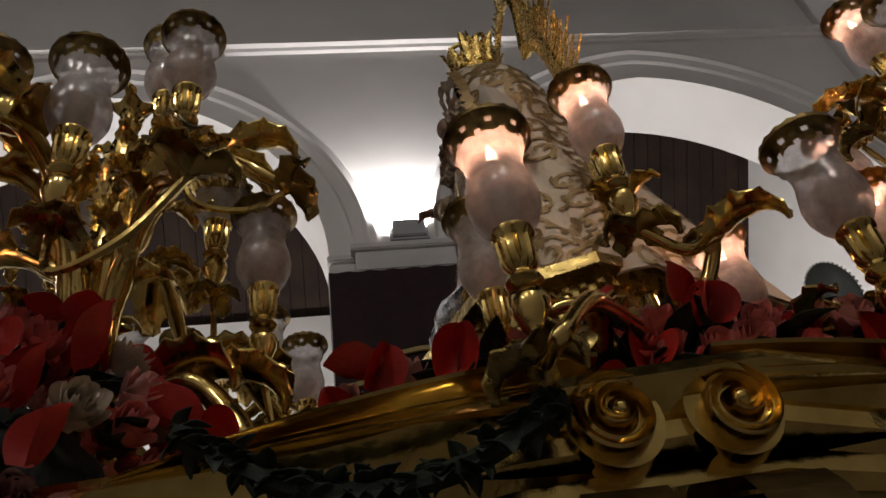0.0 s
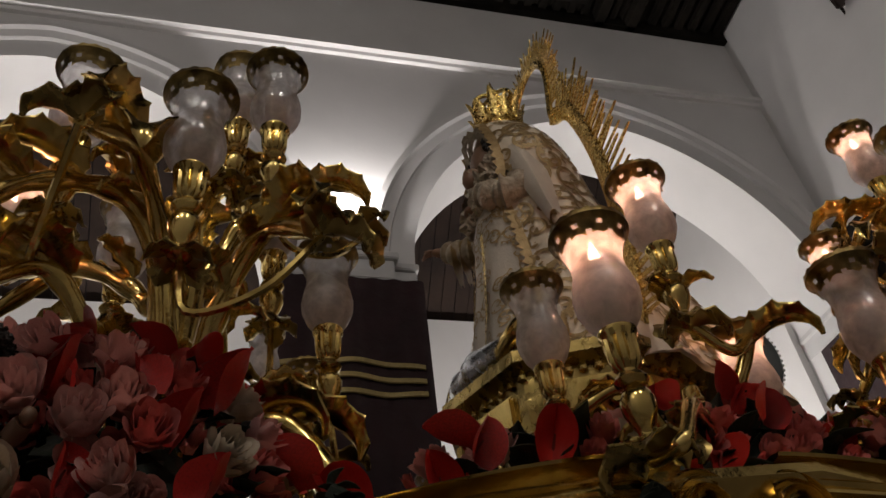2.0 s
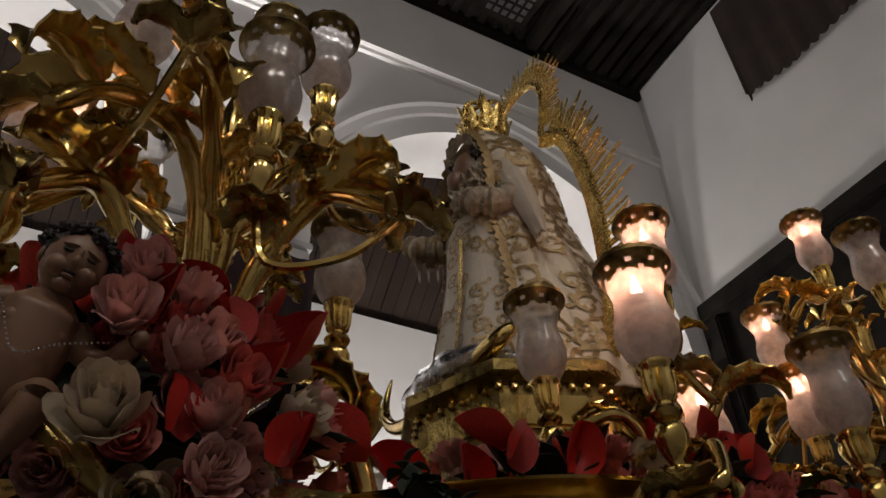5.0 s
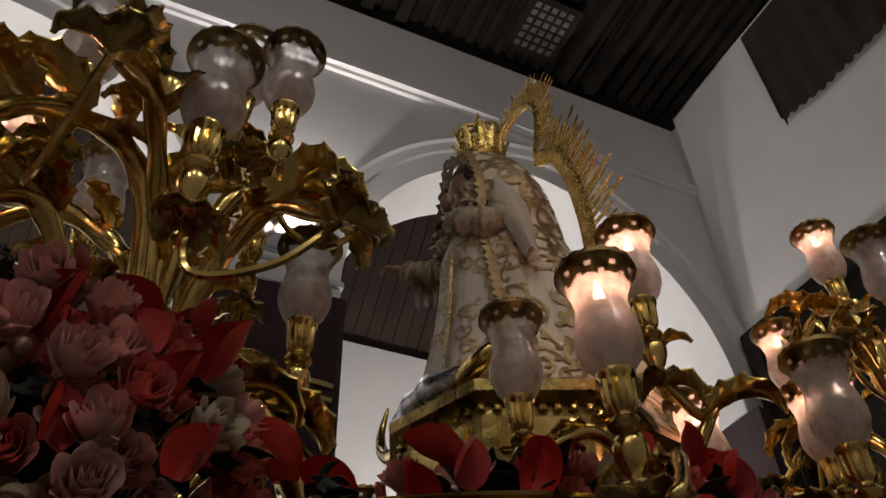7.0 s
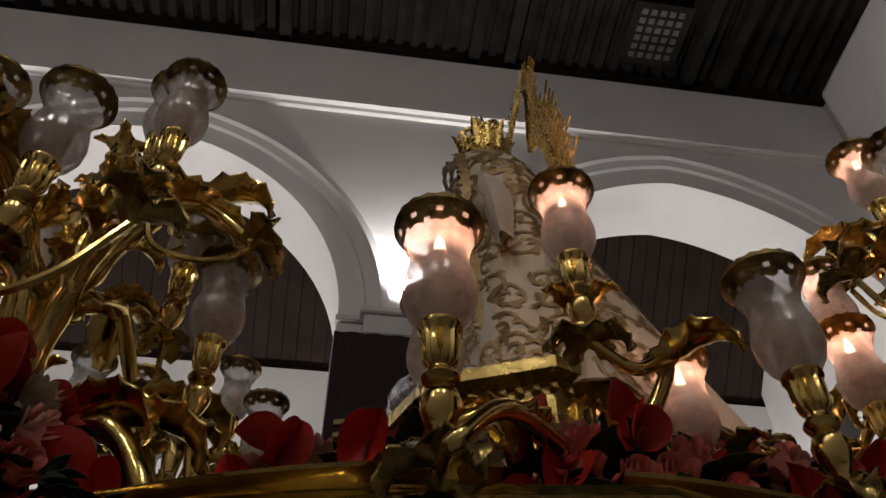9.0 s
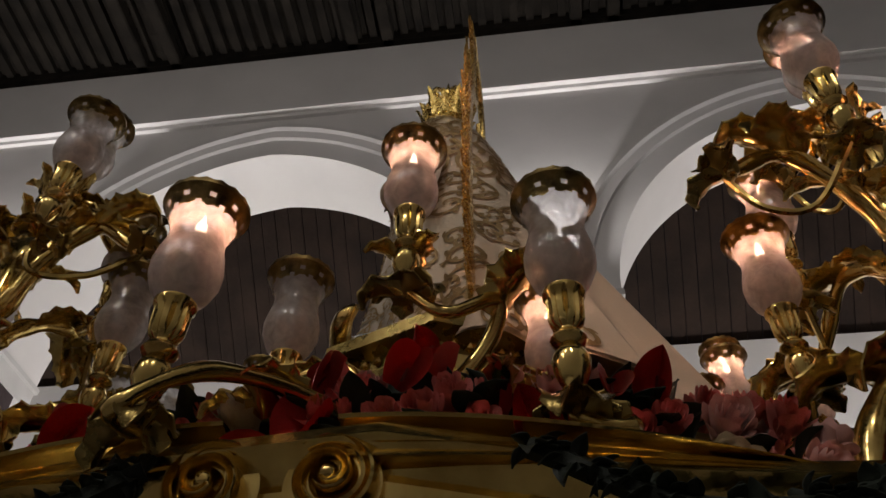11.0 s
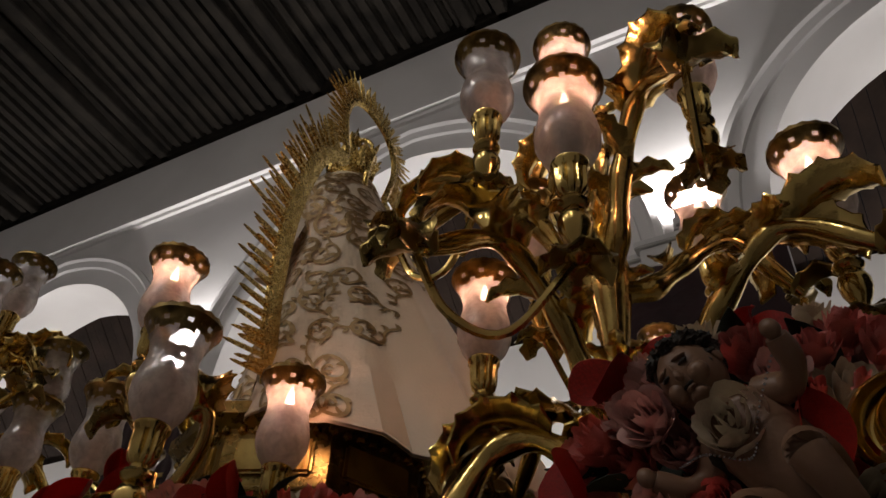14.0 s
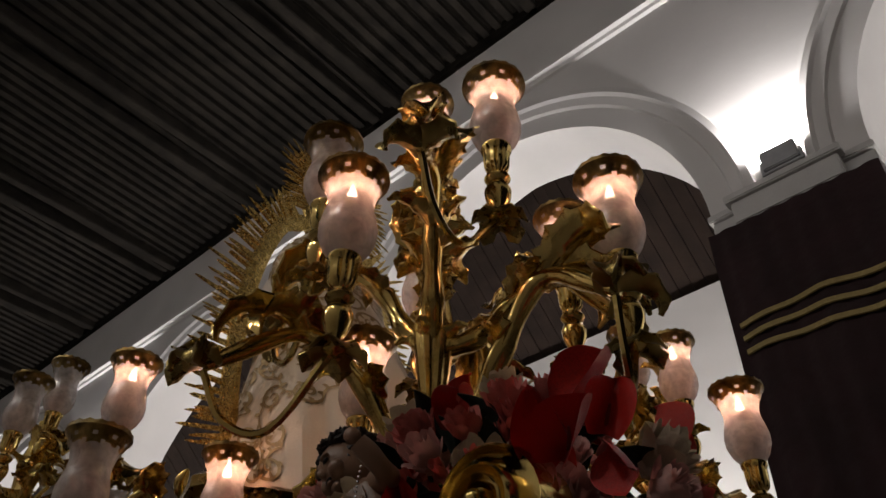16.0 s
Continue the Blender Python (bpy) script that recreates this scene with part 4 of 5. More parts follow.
# ---- pedestal, statue, crown, halo ----
ped = thing("pedestal", pose(FX, FY, RIM_Z - 0.03), "gilded octagonal pedestal with stepped mouldings", "pedestal")
part("base", lathe([(0.50, 0.0), (0.50, 0.06), (0.44, 0.12), (0.40, 0.22), (0.33, 0.34), (0.28, 0.38)], 8), OLDGOLD, ped)
part("frieze", lathe([(0.27, 0.38), (0.27, 0.50), (0.30, 0.52), (0.30, 0.545), (0.28, 0.56), (0.25, 0.565)], 8), OLDGOLD, ped)
for k in range(8):
    a = 2 * math.pi * (k + 0.5) / 8
    m = Matrix.Rotation(a, 4, "Z") @ Matrix.Translation((0.25, 0, 0.44))
    part("frieze_panel", box(-0.01, -0.075, -0.035, 0.012, 0.075, 0.035, 0.006), GOLD, ped, "", m)
    hang("acanthus_leaf", LEAF_BIG, ped, Matrix.Rotation(a + 0.39, 4, "Z") @ Matrix.Translation((0.36, 0, 0.30)) @ Matrix.Rotation(radians(30), 4, "Y"))
for k in range(56):
    a = 2 * math.pi * k / 56
    rr = 0.272 * math.cos(math.pi / 8) / math.cos((a % (math.pi / 4)) - math.pi / 8)
    bm = bmesh.new()
    bmesh.ops.create_icosphere(bm, subdivisions=1, radius=0.011)
    part("bead", bm, GOLD, ped, "", Matrix.Translation((rr * math.cos(a), rr * math.sin(a), 0.495)))
STAND = RIM_Z - 0.03 + 0.565

bm = bmesh.new()
rnd = random.Random(11)
# robe
rows = []
for z, cx, rx, ry in ((2.395, -0.02, 0.20, 0.20), (2.45, -0.02, 0.195, 0.195), (2.60, -0.02, 0.165, 0.17), (2.75, -0.03, 0.135, 0.15), (2.88, -0.04, 0.115, 0.14), (2.97, -0.04, 0.10, 0.13), (3.03, -0.05, 0.06, 0.07), (3.06, -0.06, 0.045, 0.05)):
    fold = 0.07 * max(0, (2.95 - z) / 0.55)
    rows.append([(cx + rx * math.cos(a) * (1 + fold * math.sin(9 * a)), ry * math.sin(a) * (1 + fold * math.sin(9 * a)), z) for a in (2 * math.pi * j / 54 for j in range(54))])
vs = grid_into(bm, rows, closed=True)
bm.faces.new(vs[0][::-1])
# head, plain
before = set(bm.faces)
r = bmesh.ops.create_uvsphere(bm, u_segments=20, v_segments=14, radius=1)
for v in r["verts"]:
    v.co = Vector((-0.065 + v.co.x * 0.072, v.co.y * 0.062, 3.135 + v.co.z * 0.092))
# plain bundle of lace carried at the breast, with its own small head
crumple = len(bm.faces)
for c, q in (((-0.115, -0.020, 2.985), (0.055, 0.060, 0.090)), ((-0.125, 0.035, 2.945), (0.048, 0.045, 0.055)), ((-0.10, -0.075, 3.02), (0.045, 0.045, 0.055))):
    r = bmesh.ops.create_icosphere(bm, subdivisions=4, radius=1)
    for v in r["verts"]:
        k = 0.92 + 0.55 * noise.noise(v.co * 3.4 + Vector(c) * 20) + 0.34 * noise.noise(v.co * 8.0)
        v.co = Vector((c[0] + v.co.x * q[0] * k, c[1] + v.co.y * q[1] * k, c[2] + v.co.z * q[2] * k))
flesh = len(bm.faces)
for c, q in (((-0.150, -0.030, 3.045), (0.030, 0.028, 0.036)), ((-0.168, 0.285, 3.060), (0.026, 0.016, 0.014)), ((-0.155, -0.060, 2.955), (0.016, 0.024, 0.014)), ((-0.160, 0.010, 2.965), (0.016, 0.022, 0.014))):
    r = bmesh.ops.create_uvsphere(bm, u_segments=16, v_segments=10, radius=1)
    for v in r["verts"]:
        v.co = Vector((c[0] + v.co.x * q[0], c[1] + v.co.y * q[1], c[2] + v.co.z * q[2]))
for k in range(4):
    tube_into(bm, [Vector((-0.180, 0.288 + 0.006 * (k - 1.5), 3.062)), Vector((-0.200, 0.296 + 0.009 * (k - 1.5), 3.064)), Vector((-0.214, 0.300 + 0.012 * (k - 1.5), 3.056))], 0.0042, 6)
cloth = len(bm.faces)
for line_, wide_ in (([(-0.02, 0.10, 2.985), (-0.07, 0.17, 2.985), (-0.115, 0.225, 3.01), (-0.150, 0.268, 3.05)], -0.012), ([(-0.02, -0.10, 2.985), (-0.075, -0.135, 2.92), (-0.125, -0.11, 2.915), (-0.150, -0.07, 2.95)], -0.010)):
    tube_into(bm, smooth_path(line_, 22), lambda u: 0.042 + wide_ * u * u + 0.007 * math.sin(26 * u) + 0.005 * math.sin(61 * u), 18)
laced = len(bm.faces)
# lace: hanging cuff of the outstretched sleeve, rows of frill at neck and breast, edge round the face
for k in range(5):
    rows_ = []
    for i in range(49):
        u = i / 48
        a = radians(95 + 170 * u)
        rr = 0.050 + 0.011 * k
        p = Vector((-0.045 + rr * math.cos(a) * 1.1, rr * math.sin(a) * 1.15, 3.085 - 0.024 * k + 0.010 * math.sin(5 * a + k)))
        o = Vector((math.cos(a), math.sin(a), 0))
        w = 0.024 + 0.010 * abs(math.sin(9 * a + k)) + 0.005 * (i % 2)
        rows_.append([p, p + o * w * 0.6 + Vector((0, 0, -0.006 + 0.012 * math.sin(i * 1.9))), p + o * w + Vector((0, 0, -0.020 + 0.012 * math.sin(i * 1.9 + 1)))])
    grid_into(bm, rows_)
cuff = len(bm.faces)
for k in range(3):
    rows_ = []
    for i in range(33):
        a = 2 * math.pi * i / 32
        c0 = Vector((-0.125 + 0.018 * k, 0.238 - 0.022 * k, 3.020 - 0.008 * k))
        o = Vector((0.5 * math.cos(a), 0.7 * math.cos(a), math.sin(a)))
        p = c0 + o * 0.040
        rows_.append([p, p + o * 0.012 + Vector((-0.008, 0.006, -0.016)), p + o * 0.014 + Vector((-0.008, 0.006, -0.040 - 0.018 * abs(math.sin(3 * a)) - 0.008 * (i % 2)))])
    grid_into(bm, rows_)
face_lace = len(bm.faces)
for k in range(2):
    rows_ = []
    for i in range(41):
        a = radians(-65 + 310 * i / 40)
        p = Vector((-0.118 + 0.02 * k + 0.018 * math.cos(2 * a), (0.062 + 0.014 * k) * math.cos(a), 3.140 + (0.082 + 0.012 * k) * math.sin(a)))
        o = Vector((-0.5, math.cos(a), math.sin(a))).normalized()
        w = 0.018 + 0.008 * abs(math.sin(7 * a)) + 0.004 * (i % 2)
        rows_.append([p, p + o * w * 0.5 + Vector((0.006 * math.sin(i * 2.1), 0, 0)), p + o * w])
    grid_into(bm, rows_)
# turned-back front edge of the mantle beside the head
satin = len(bm.faces)
for s_ in (-1, 1):
    A_ = smooth_path([(-0.075, s_ * 0.068, 3.195), (-0.090, s_ * 0.105, 3.08), (-0.080, s_ * 0.150, 2.93), (-0.055, s_ * 0.205, 2.745)], 20)
    B_ = smooth_path([(-0.030, s_ * 0.085, 3.215), (-0.015, s_ * 0.135, 3.09), (-0.010, s_ * 0.180, 2.93), (-0.030, s_ * 0.225, 2.745)], 20)
    grid_into(bm, [[a_.lerp(b_, v) + Vector((-0.020 * math.sin(math.pi * v), s_ * 0.030 * math.sin(math.pi * v), 0)) for v in (0, 0.15, 0.3, 0.5, 0.7, 0.85, 1)] for a_, b_ in zip(A_, B_)])
bm.faces.ensure_lookup_table()
for i, f in enumerate(bm.faces):
    f.material_index = 7 if i >= satin else 2 if cuff <= i < face_lace else 5 if i >= cloth else 3 if i >= flesh else 5 if i >= crumple else 0
    if f.calc_center_median().z > 3.065 and i < crumple:
        f.material_index = 3
first = len(bm.faces)
rnd_h = random.Random(2)
for s_ in (-1, 1):
    for k in range(16):
        u = k / 15
        p = Vector((-0.105 + 0.015 * math.sin(5 * u), s_ * (0.050 + 0.032 * u), 3.205 - 0.20 * u))
        for q in range(2):
            bmesh.ops.create_icosphere(bm, subdivisions=1, radius=rnd_h.uniform(0.014, 0.021), matrix=Matrix.Translation(p + Vector((rnd_h.uniform(-0.012, 0.03), s_ * rnd_h.uniform(-0.006, 0.012), rnd_h.uniform(-0.01, 0.01)))))
bm.faces.ensure_lookup_table()
for f in bm.faces[first:]:
    f.material_index = 4 if f.calc_center_median().z > 3.10 else 5
robe_rows = [[Vector(p) for p in r_] for r_ in rows]
# mantle: open at the front, falls behind in a long train
rows = []
for k in range(26):
    u = k / 25
    z = 3.245 - (3.245 - 2.17) * u
    cx = -0.035 + 0.15 * u
    back = 0.085 + 0.36 * u ** 1.15
    wide = 0.085 + 0.20 * u ** 0.85 + 0.05 * math.sin(math.pi * min(1, u * 3.2))
    row = []
    for j in range(61):
        a = radians(-138 + 276 * j / 60)
        c = math.cos(a)
        rx = back if c > 0 else 0.095 + 0.16 * u
        fold = 1 + 0.045 * u * math.sin(11 * a + 1.5 * u) + 0.02 * u * math.sin(23 * a)
        zz = z + (0.17 * u * u * (1 - max(0, c)) if c < 0.9 else 0.03 * u * u)
        row.append(Vector((cx + rx * c * fold, wide * math.sin(a) * fold, zz)))
    rows.append(row)
inner = [[p * 1.0 + Vector((-0.006 * math.copysign(1, p.x), -0.006 * math.copysign(1, p.y), -0.002)) for p in row] for row in rows]
ring = [r_ + i_[::-1] for r_, i_ in zip(rows, inner)]
vs = grid_into(bm, ring, closed=True)
for row in vs:
    for v in row:
        for f in v.link_faces:
            f.material_index = 1
top = bm.faces.new([v for v in vs[0][:61]])
top.material_index = 1


def stitch(rows, closed, count, seed, size, lift, keep):
    """Curling stems and leaves of thread laid on a cloth given by its rows."""
    rnd = random.Random(seed)
    nk, nj = len(rows) - 1, len(rows[0]) - (0 if closed else 1)

    def at(k, j):
        k = min(max(k, 0.0), nk - 1e-4)
        j = j % nj if closed else min(max(j, 0.0), nj - 1e-4)
        k0, j0 = int(k), int(j)
        fk, fj = k - k0, j - j0
        j1 = (j0 + 1) % len(rows[0])
        a = rows[k0][j0].lerp(rows[k0][j1], fj)
        b = rows[k0 + 1][j0].lerp(rows[k0 + 1][j1], fj)
        across, down = rows[k0][j1] - rows[k0][j0], rows[k0 + 1][j0] - rows[k0][j0]
        n = down.cross(across).normalized()
        return a.lerp(b, fk) + n * lift, max(across.length, 1e-3), max(down.length, 1e-3)

    done = []
    tries = 0
    first = len(bm.faces)
    while len(done) < count and tries < count * 30:
        tries += 1
        k0, j0 = rnd.uniform(0.5, nk - 0.5), rnd.uniform(0.5, nj - 0.5)
        c, la, ld = at(k0, j0)
        if not keep(c) or any((c - q).length < size * 1.55 for q in done):
            continue
        done.append(c)
        hand, turn0, r0 = rnd.choice((-1, 1)), rnd.uniform(0, 6.3), size * rnd.uniform(0.75, 1.1)
        line = []
        for i in range(27):
            u = i / 26
            a = turn0 + hand * 2 * math.pi * 1.35 * u
            r = r0 * (0.12 + 0.88 * u ** 0.8)
            line.append((r * math.cos(a), r * math.sin(a)))
        a += hand * 1.35
        x0, y0 = line[-1]
        for i in range(1, 9):
            a -= hand * 0.16
            x0, y0 = x0 + r0 * 0.16 * math.cos(a), y0 + r0 * 0.16 * math.sin(a)
            line.append((x0, y0))
        strip = []
        for i, (x, y) in enumerate(line):
            xa, ya = line[max(i - 1, 0)]
            xb, yb = line[min(i + 1, len(line) - 1)]
            l = math.hypot(xb - xa, yb - ya) or 1.0
            w = size * (0.055 + 0.05 * math.sin(math.pi * i / (len(line) - 1)))
            nx, ny = -(yb - ya) / l * w, (xb - xa) / l * w
            strip.append([at(k0 + (y + ny * s_) / ld, j0 + (x + nx * s_) / la)[0] for s_ in (-1, 0, 1)])
        grid_into(bm, strip)
        for i in (8, 13, 18, 22, 26, 30, 34):
            x, y = line[i]
            xb, yb = line[i - 1]
            g = math.atan2(y - yb, x - xb) + hand * rnd.uniform(-1.4, -0.7) * (1 if i % 2 else -1)
            ln, wd = size * rnd.uniform(0.34, 0.55), size * rnd.uniform(0.10, 0.16)
            leafy = []
            for m_ in range(6):
                v = m_ / 5
                ww = wd * math.sin(math.pi * min(1, 0.08 + 0.92 * v)) ** 0.7
                bend_ = g + 0.7 * v * hand
                px_, py_ = x + ln * v * math.cos(bend_), y + ln * v * math.sin(bend_)
                leafy.append([at(k0 + (py_ + ww * s_ * math.cos(bend_)) / ld, j0 + (px_ - ww * s_ * math.sin(bend_)) / la)[0] for s_ in (-1, 0, 1)])
            grid_into(bm, leafy)
    bm.faces.ensure_lookup_table()
    for f in bm.faces[first:]:
        f.material_index = 2


stitch(rows, False, 165, 8, 0.046, 0.0035, lambda c: c.x < 0.25 and c.z < 3.2)
stitch(robe_rows, True, 110, 9, 0.026, -0.004, lambda c: c.x < 0.06 and c.z < 2.98)
# two gold braid bands down the front of the robe
first = len(bm.faces)
for deg in (158, 196):
    j = deg / 360 * 54
    band = []
    for k in range(41):
        kk = 0.1 + 3.6 * k / 40
        i0 = int(kk)
        def on(jj):
            a_, b_ = robe_rows[i0][int(jj) % 54].lerp(robe_rows[i0][(int(jj) + 1) % 54], jj % 1), robe_rows[i0 + 1][int(jj) % 54].lerp(robe_rows[i0 + 1][(int(jj) + 1) % 54], jj % 1)
            p = a_.lerp(b_, kk - i0)
            return p + Vector((p.x + 0.02, p.y, 0)).normalized() * (0.008 + 0.002 * (k % 2))
        band.append([on(j - 0.42), on(j), on(j + 0.42)])
    grid_into(bm, band)
bm.faces.ensure_lookup_table()
for f in bm.faces[first:]:
    f.material_index = 6
# lace along the mantle's front edges
first = len(bm.faces)
for j, s_ in ((0, -1), (60, 1)):
    edge = []
    for k in range(101):
        i = min(int(k / 4), 24)
        p = rows[i][j].lerp(rows[i + 1][j], k / 4 - i)
        w = 0.010 + 0.016 * abs(math.sin(k * 1.1)) + 0.006 * (k % 2)
        edge.append([p + Vector((0.016, 0.006 * s_, 0)), p + Vector((0.0, 0.008 * s_, 0.0)), p + Vector((-w, 0.004 * s_, -0.004))])
    grid_into(bm, edge)
bm.faces.ensure_lookup_table()
for f in bm.faces[first:]:
    f.material_index = 2
statue = solid("statue", bm, (ROBE, MANTLE, THREAD, SKIN, HAIR, LACEC, BRIGHT, LINING), "robed statue in cream brocade and lace with a long embroidered mantle", "statue", m=pose(FX, FY, 0.045))

crown = thing("crown", pose(FX - 0.03, FY - 0.01, 3.272), "ornate gilt openwork crown on the statue's head", "crown")
crown.scale = (0.84, 0.84, 1.06)
bm = bmesh.new()
n = 48
rows = []
for k, (r, z) in enumerate(((0.062, 0.0), (0.068, 0.010), (0.064, 0.024), (0.072, 0.05), (0.084, 0.075), (0.086, 0.09))):
    rows.append([(r * math.cos(2 * math.pi * j / n), r * math.sin(2 * math.pi * j / n), z + (0.06 * abs(math.sin(4 * 2 * math.pi * j / n)) if k == 5 else 0.02 * abs(math.sin(8 * math.pi * j / n)) if k == 4 else 0)) for j in range(n)])
grid_into(bm, rows, closed=True)
bmesh.ops.solidify(bm, geom=bm.faces[:], thickness=0.004)
part("circlet", bm, BRIGHT, crown)
for k in range(6):
    a = math.pi * k / 3
    d = Vector((math.cos(a), math.sin(a), 0))
    part("crown_arch", tube([d * 0.080 + Vector((0, 0, 0.11)), d * 0.075 + Vector((0, 0, 0.17)), d * 0.04 + Vector((0, 0, 0.205)), Vector((0, 0, 0.21))], 0.008, 6, 12), BRIGHT, crown)
for k in range(12):
    a = 2 * math.pi * k / 12
    bm = bmesh.new()
    leaf_into(bm, 0.085 if k % 2 else 0.11, 0.018, 0.5, 3, 0.003, Matrix.Rotation(a, 4, "Z") @ Matrix.Translation((0.078, 0, 0.055)) @ Matrix.Rotation(radians(-78), 4, "Y"), nseg=9)
    part("fleuron", bm, BRIGHT, crown, "pierced gilt leaf point")
for k in range(20):
    a = 2 * math.pi * k / 20
    bm = bmesh.new()
    bmesh.ops.create_icosphere(bm, subdivisions=1, radius=0.0065, matrix=Matrix.Translation((0.072 * math.cos(a), 0.072 * math.sin(a), 0.024)))
    part("stud", bm, BRIGHT, crown)
r = lathe([(0.0, 0.20), (0.018, 0.207), (0.022, 0.22), (0.012, 0.235), (0.006, 0.255), (0.0, 0.28)], 12)
part("finial", r, BRIGHT, crown)

halo = thing("halo", pose(FX + 0.062, FY - 0.05, 0.045), "gilt radiant halo of pointed rays framing the statue and crown", "halo")
HALF = [(0.20, 2.42), (0.235, 2.55), (0.25, 2.72), (0.245, 2.88), (0.22, 3.02), (0.18, 3.13), (0.125, 3.175), (0.100, 3.21), (0.115, 3.27), (0.130, 3.34), (0.122, 3.40), (0.092, 3.445), (0.05, 3.468), (0.0, 3.475)]
left = smooth_path([(0, -y, z) for y, z in HALF], 86)
line = left + [Vector((0, -p.y, p.z)) for p in left[-2::-1]]
bm = bmesh.new()
rows = []
for i, p in enumerate(line):
    d = (line[min(i + 1, len(line) - 1)] - line[max(i - 1, 0)]).normalized()
    o = Vector((0, -d.z, d.y))
    w = 0.024 if p.z < 3.20 else 0.011
    rows.append([p + o * w + Vector((-0.004, 0, 0)), p + Vector((-0.010, 0, 0)), p - o * w + Vector((-0.004, 0, 0)), p - o * w + Vector((0.004, 0, 0)), p + Vector((0.008, 0, 0)), p + o * w + Vector((0.004, 0, 0))])
vs = grid_into(bm, rows, closed=True)
part("ring", bm, BRIGHT, halo, "chased gilt band")
rnd = random.Random(4)


def ray_mesh(length, w):
    bm = bmesh.new()
    rows = [[(-0.002, -w * s, 0.01), (0.002, -w * s, 0.01), (0.0025, 0, 0.01), (0.002, w * s, 0.01), (-0.002, w * s, 0.01), (-0.003, 0, 0.01)] for s in (1,)]
    rows += [[(x, y * k, l) for x, y, _ in rows[0]] for l, k in ((length * 0.6, 0.8), (length * 0.9, 0.55), (length, 0.05))]
    vs = grid_into(bm, rows, closed=True)
    bm.faces.new(vs[-1])
    return mesh_of("ray", bm, BRIGHT)


RAYS = [ray_mesh(l, w) for l, w in ((0.100, 0.0075), (0.125, 0.0062), (0.135, 0.0055), (0.110, 0.0060))]
for i in range(1, len(line) - 1):
    p = line[i]
    if abs(p.z - 3.21) < 0.03 and p.z < 3.235:
        continue
    d = (line[i + 1] - line[i - 1]).normalized()
    o = Vector((0, -d.z, d.y))
    a = math.atan2(-o.y, o.z)
    for k in range(2 if i % 3 else 1):
        sc = (1.0 if p.z < 3.19 else 0.72) * (1.0 if k == 0 else 0.82) * rnd.uniform(0.8, 1.1)
        hang("ray", RAYS[(i * 2 + k) % 4], halo, Matrix.Translation(p + d * 0.005 * k + Vector((0.004 * k, 0, 0))) @ Matrix.Rotation(a + rnd.uniform(-0.08, 0.08), 4, "X") @ Matrix.Scale(sc, 4))
part("stay", tube([(0.0, 0, 3.24), (0.0, 0.0, 3.0), (0.05, 0, 2.7), (0.05, 0, 2.40)], 0.008, 8, 10), BRIGHT, halo)
part("stay", tube([(0, -0.20, 2.43), (0, 0, 2.405), (0, 0.20, 2.43)], 0.010, 8, 10), BRIGHT, halo)

# crescent with upturned horns at the statue's feet
bm = bmesh.new()
tube_into(bm, smooth_path([(-0.16, -0.225, 2.47), (-0.185, -0.22, 2.44), (-0.20, -0.17, 2.42), (-0.215, 0.0, 2.40), (-0.20, 0.20, 2.43), (-0.19, 0.315, 2.49), (-0.185, 0.350, 2.56), (-0.17, 0.345, 2.64)], 60), lambda u: 0.003 + 0.020 * math.sin(math.pi * u ** 0.7) ** 0.8, 12)
solid("crescent", bm, GOLD, "slender gilt crescent with upturned horns at the statue's feet", "ornament", m=pose(FX, FY, 0.04))
bm = bmesh.new()
tube_into(bm, smooth_path([(-0.12, -0.20, 2.40), (-0.21, -0.12, 2.42), (-0.23, 0.0, 2.42), (-0.21, 0.12, 2.42), (-0.12, 0.20, 2.40)], 24), lambda u: 0.014 + 0.03 * math.sin(math.pi * u) * (1 + 0.15 * math.sin(40 * u)), 10)
solid("silver_cloud", bm, SILVER, "embossed silver band at the hem of the robe", "ornament", m=pose(FX, FY, 0.045))

# ---- flowers ----


